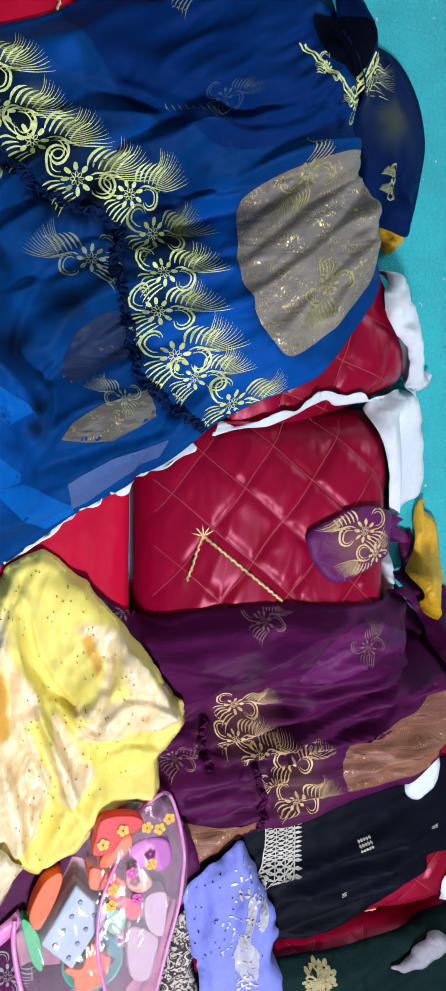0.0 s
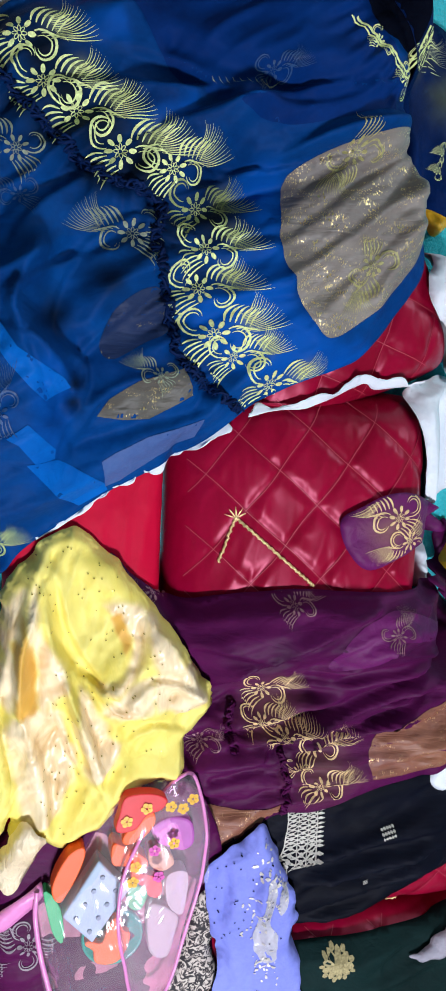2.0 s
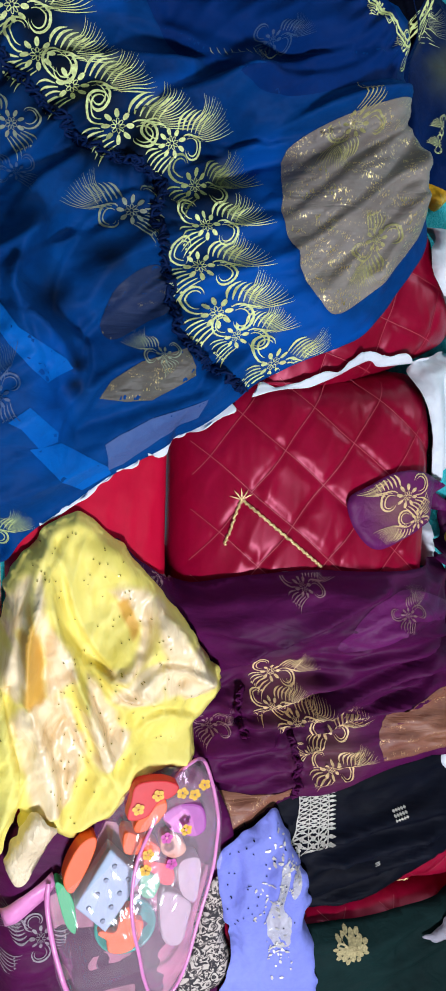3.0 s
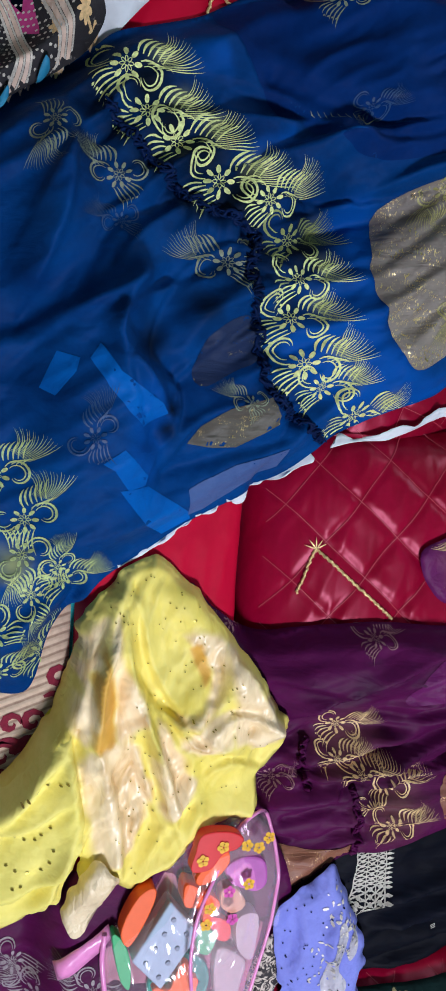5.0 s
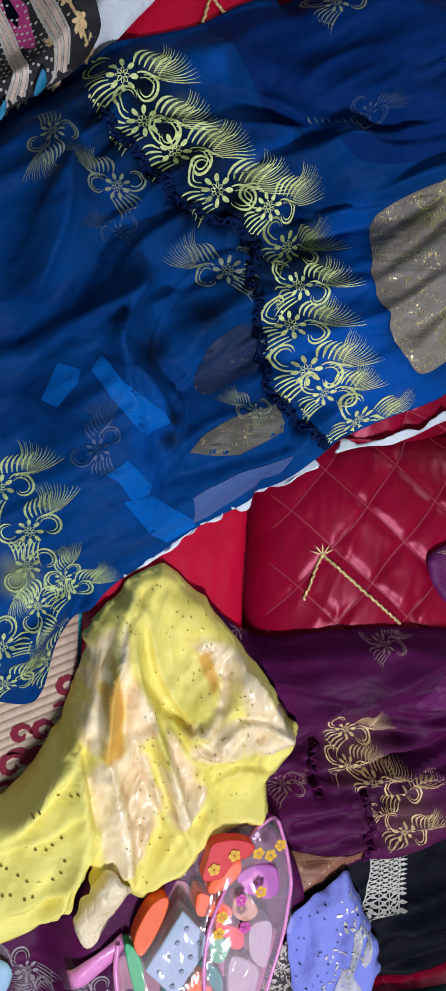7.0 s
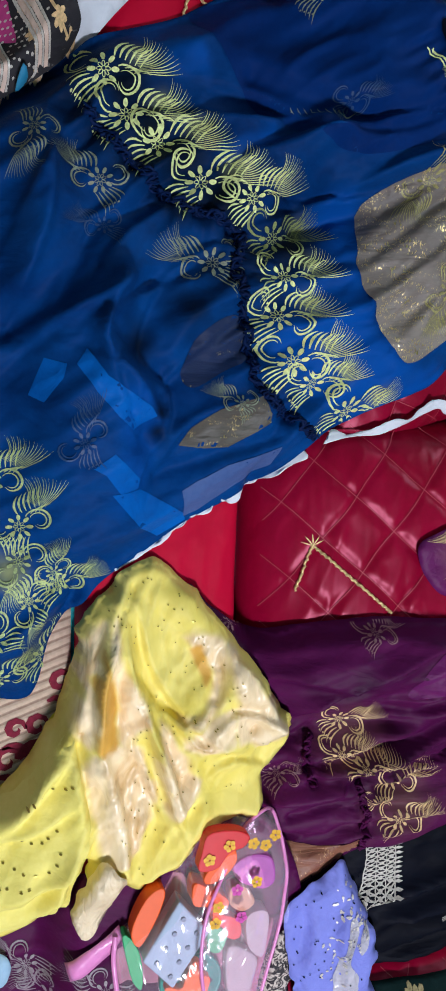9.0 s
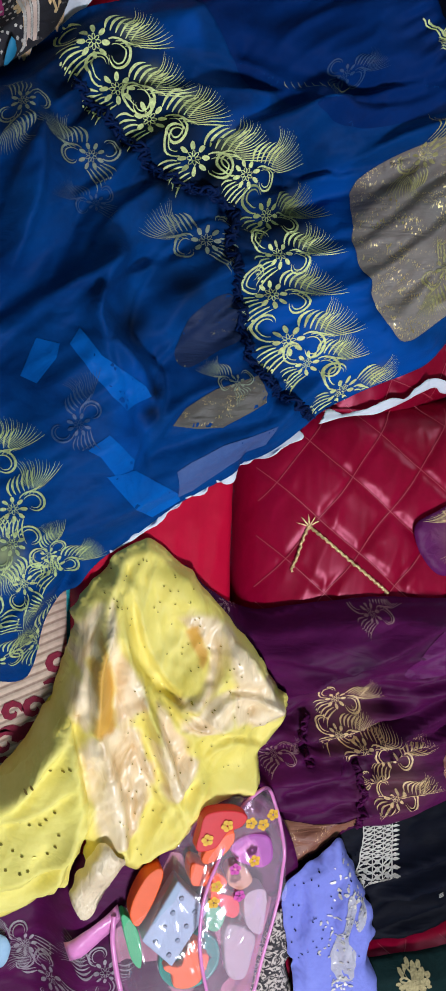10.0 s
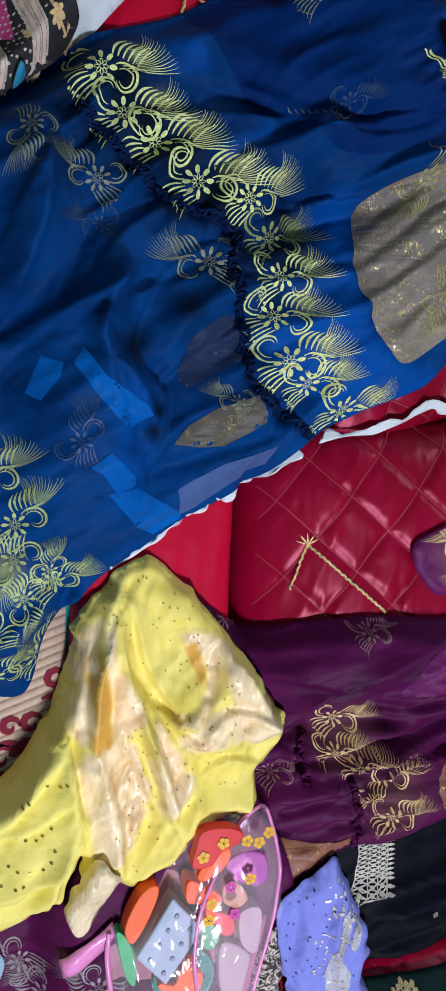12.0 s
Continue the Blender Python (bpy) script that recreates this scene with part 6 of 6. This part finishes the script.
def toy_bag():
    floor_z = float(sample(PILE, 0.199, -0.854)) + 0.004
    ob = thing("toy_bag", "clear vinyl toy bag with pink piping", "bag", at=(0.199, -0.854, floor_z))
    outline = [(0.185, -0.667), (0.220, -0.643), (0.287, -0.656), (0.331, -0.688), (0.343, -0.758), (0.338, -0.852), (0.317, -0.945), (0.296, -1.039), (0.231, -1.100), (0.107, -1.040), (0.077, -0.943), (0.070, -0.843), (0.103, -0.806), (0.139, -0.776), (0.168, -0.718)]
    loop = smooth_loop(outline, 0.006)
    # vinyl body: a soft dome over the toys
    n, rings = len(loop), 12
    cx, cy = 0.209, -0.867
    vs, fs = [], []
    for k in range(rings):
        q = k / (rings - 1)
        for x, y in loop:
            s = 1 - q * 0.97
            px, py = cx + (x - cx) * s, cy + (y - cy) * s
            vs.append((px, py, max(floor_z + 0.075 * (1 - s * s) ** 0.6, float(sample(PILE, px, py)) + 0.004 + 0.03 * min(1, 4 * q)) + 0.006 * float(vnoise(np.array(px), np.array(py), 0.03, 101)) * min(1, 3 * q)))
    fs = [(k * n + i, k * n + (i + 1) % n, (k + 1) * n + (i + 1) % n, (k + 1) * n + i) for k in range(rings - 1) for i in range(n)]
    fs.append(tuple(range((rings - 1) * n, rings * n)))
    mesh = bpy.data.meshes.new("vinyl_body")
    mesh.from_pydata(vs, [], fs)
    body = finish("vinyl_body", mesh, VINYL, ob, "clear wrinkled vinyl")
    body.visible_shadow = False

    def dome(x, y):
        best = 1.0
        d = Vector((x - cx, y - cy))
        a = math.atan2(d.y, d.x)
        for px, py in loop:
            if abs((math.atan2(py - cy, px - cx) - a + math.pi) % (2 * math.pi) - math.pi) < 0.06:
                best = min(best, d.length / math.hypot(px - cx, py - cy))
        return max(floor_z + 0.075 * (1 - min(1, best) ** 2) ** 0.6, float(sample(PILE, x, y)) + 0.008)
    # milky pink back wall, on which the toys lie
    back = [(cx + (x - cx) * 0.95, cy + (y - cy) * 0.95) for x, y in outline]
    rounded("back_panel", back, floor_z - 0.002, floor_z, BACK_VINYL, ob, "milky pink vinyl back wall", 0.0005)
    # oval end panel and its piping
    oval = smooth_loop([(0.302, -0.640), (0.322, -0.668), (0.334, -0.738), (0.330, -0.820), (0.310, -0.892), (0.288, -0.965), (0.262, -1.020), (0.230, -1.020), (0.212, -0.975), (0.202, -0.925), (0.192, -0.875), (0.190, -0.827), (0.200, -0.768), (0.232, -0.709), (0.266, -0.656)], 0.006)
    pts = [(x, y, dome(x, y) + 0.006) for x, y in oval]
    zs = np.array([p[2] for p in pts])
    for _ in range(6):
        zs = (np.roll(zs, 1) + zs + np.roll(zs, -1)) / 3
    pts = [(x, y, z) for (x, y, _), z in zip(pts, zs)]
    cord("piping", pts, 0.0027, PIPING, ob, "pink vinyl piping", closed=True)
    edge = smooth_loop([(0.073, -0.824), (0.071, -0.868), (0.083, -0.945), (0.109, -1.025), (0.158, -1.072)], 0.006, False)
    cord("piping", [(x, y, dome(x, y) + 0.006) for x, y in edge], 0.004, PIPING, ob, "pink vinyl piping")
    mx, my, mz = (sum(p[i] for p in pts) / len(pts) for i in range(3))
    vs = [(mx, my, mz + 0.018)]
    for s in (0.33, 0.66, 1.0):
        vs += [(mx + (x - mx) * s, my + (y - my) * s, mz + 0.018 + (z - mz - 0.018) * s ** 2) for x, y, z in pts]
    m = len(pts)
    fs = [(0, 1 + i, 1 + (i + 1) % m) for i in range(m)]
    for r in range(2):
        fs += [(1 + r * m + i, 1 + (r + 1) * m + i, 1 + (r + 1) * m + (i + 1) % m, 1 + r * m + (i + 1) % m) for i in range(m)]
    mesh = bpy.data.meshes.new("end_panel")
    mesh.from_pydata(vs, [], fs)
    end = finish("end_panel", mesh, VINYL_PINK, ob, "pink tinted clear end panel")
    end.visible_shadow = False
    # printed flowers on the end panel
    for k, (x, y) in enumerate([(0.266, -0.669), (0.285, -0.674), (0.300, -0.660), (0.273, -0.730), (0.211, -0.787), (0.215, -0.762), (0.251, -0.783), (0.229, -0.668), (0.199, -0.686), (0.243, -0.739)]):
        bm = bmesh.new()
        for a in range(5):
            t = a * 1.257 + k
            bmesh.ops.create_circle(bm, cap_ends=True, radius=0.0042, segments=8, matrix=pose(x + 0.0055 * math.cos(t), y + 0.0055 * math.sin(t), mz + 0.021))
        part("printed_flower", bm, TOY_PINK if k in (6, 9) else TOY_YELLOW, ob, "printed flower", False)
    # carrying strap
    sheet("strap", [(0.000, -0.868), (0.045, -0.835), (0.080, -0.812), (0.086, -0.834), (0.068, -0.854), (0.024, -0.888), (0.008, -0.895)], PIPING, ob, "flat pink vinyl strap", lift=0.005, hem=0.006, sharp=True)
    # toys
    z = floor_z

    def toy(name, label, outline, z0, z1, mat, bevel=0.004):
        up = max(0.0, max(float(sample(PILE, x, y)) for x, y in outline) + 0.003 - z0)
        t = rounded(name, outline, z0 + min(up, 0.05), z1 + min(up, 0.05), mat, None, "", bevel)
        return tagged(t, label, "toy")
    brick = thing("toy_brick", "pale grey blue plastic block with dimples", "toy", at=(0.159, -0.835, z))
    corners = [(0.163, -0.762), (0.211, -0.820), (0.156, -0.902), (0.109, -0.850)]
    rounded("block", corners, z + 0.012, z + 0.046, TOY_GREY, brick, sharp=True)
    (ax, ay), (bx, by), _, (dx, dy) = corners
    for i in range(2):
        for k in range(4):
            u, v = 0.28 + 0.44 * i, 0.14 + 0.24 * k
            bm = bmesh.new()
            bmesh.ops.create_cone(bm, cap_ends=True, segments=12, radius1=0.0042, radius2=0.0034, depth=0.003, matrix=pose(ax + (bx - ax) * u + (dx - ax) * v, ay + (by - ay) * u + (dy - ay) * v, z + 0.0472))
            part("dimple", bm, TOY_DOT, brick, "slate dimple", False)
    toy("toy_banana", "long orange plastic toy piece", [(0.139, -0.746), (0.144, -0.761), (0.129, -0.801), (0.107, -0.835), (0.094, -0.818), (0.099, -0.791), (0.118, -0.757)], z, z + 0.03, TOY_ORANGE)
    toy("toy_leaf", "green plastic leaf shaped toy", [(0.082, -0.818), (0.093, -0.822), (0.108, -0.849), (0.114, -0.884), (0.112, -0.910), (0.099, -0.895), (0.089, -0.859)], z, z + 0.024, TOY_GREEN)
    toy("toy_flower", "orange plastic flower shaped toy", [(0.190, -0.872), (0.203, -0.877), (0.205, -0.895), (0.217, -0.902), (0.215, -0.921), (0.204, -0.944), (0.186, -0.952), (0.163, -0.945), (0.159, -0.924), (0.146, -0.912), (0.150, -0.905), (0.172, -0.912), (0.179, -0.894)], z + 0.020, z + 0.036, TOY_ORANGE, 0.003)
    toy("toy_fish", "orange plastic fish shaped toy", [(0.184, -0.737), (0.206, -0.745), (0.238, -0.770), (0.233, -0.788), (0.216, -0.804), (0.211, -0.779), (0.184, -0.770)], z, z + 0.035, TOY_ORANGE)
    toy("toy_heart", "red plastic heart shaped toy", [(0.198, -0.647), (0.238, -0.646), (0.261, -0.659), (0.252, -0.674), (0.230, -0.681), (0.212, -0.702), (0.184, -0.702), (0.188, -0.674)], z, z + 0.022, TOY_RED)
    toy("toy_petal", "orange plastic petal toy", [(0.222, -0.690), (0.240, -0.680), (0.246, -0.703), (0.223, -0.729), (0.199, -0.733), (0.198, -0.718)], z, z + 0.026, TOY_ORANGE)
    toy("toy_boat", "purple plastic boat shaped toy", [(0.242, -0.712), (0.270, -0.697), (0.303, -0.707), (0.310, -0.743), (0.294, -0.756), (0.275, -0.750), (0.252, -0.738)], z, z + 0.026, TOY_PURPLE)
    toy("toy_shell", "pale ochre plastic shell toy", [(0.243, -0.755), (0.266, -0.755), (0.283, -0.783), (0.264, -0.796), (0.243, -0.782)], z, z + 0.026, TOY_OCHRE)
    toy("toy_cube", "milky plastic cube toy", [(0.272, -0.805), (0.304, -0.803), (0.304, -0.853), (0.296, -0.876), (0.274, -0.853)], z, z + 0.03, TOY_WHITE)
    toy("toy_tile", "dark red plastic tile toy", [(0.223, -0.808), (0.250, -0.812), (0.267, -0.828), (0.265, -0.850), (0.246, -0.846)], z, z + 0.02, TOY_RED)
    # dish with a raised rim
    rx, ry, rr = 0.193, -0.921, 0.050
    bm = bmesh.new()
    prof = [(0.0, 0.004), (0.62, 0.004), (0.80, 0.007), (0.90, 0.014), (0.97, 0.015), (1.0, 0.010), (0.96, 0.0)]
    rings = [[bm.verts.new((rx + rr * q * math.cos(2 * math.pi * a / 36), ry + rr * q * math.sin(2 * math.pi * a / 36), z + h)) for a in range(36)] for q, h in prof[1:]]
    mid = bm.verts.new((rx, ry, z + prof[0][1]))
    for a in range(36):
        bm.faces.new((mid, rings[0][a], rings[0][(a + 1) % 36]))
        for p, q in zip(rings, rings[1:]):
            bm.faces.new((p[a], q[a], q[(a + 1) % 36], p[(a + 1) % 36]))
    tagged(part("toy_dish", bm, TOY_TEAL), "teal plastic dish toy with a raised rim", "toy")
    toy("toy_disc", "green plastic disc toy", [(0.214, -0.824), (0.233, -0.826), (0.244, -0.841), (0.233, -0.866), (0.214, -0.858)], z + 0.004, z + 0.030, TOY_GREEN)
    toy("toy_lens", "milky grey plastic toy", [(0.250, -0.868), (0.296, -0.891), (0.294, -0.928), (0.281, -0.966), (0.252, -0.950)], z, z + 0.02, TOY_WHITE)


toy_bag()
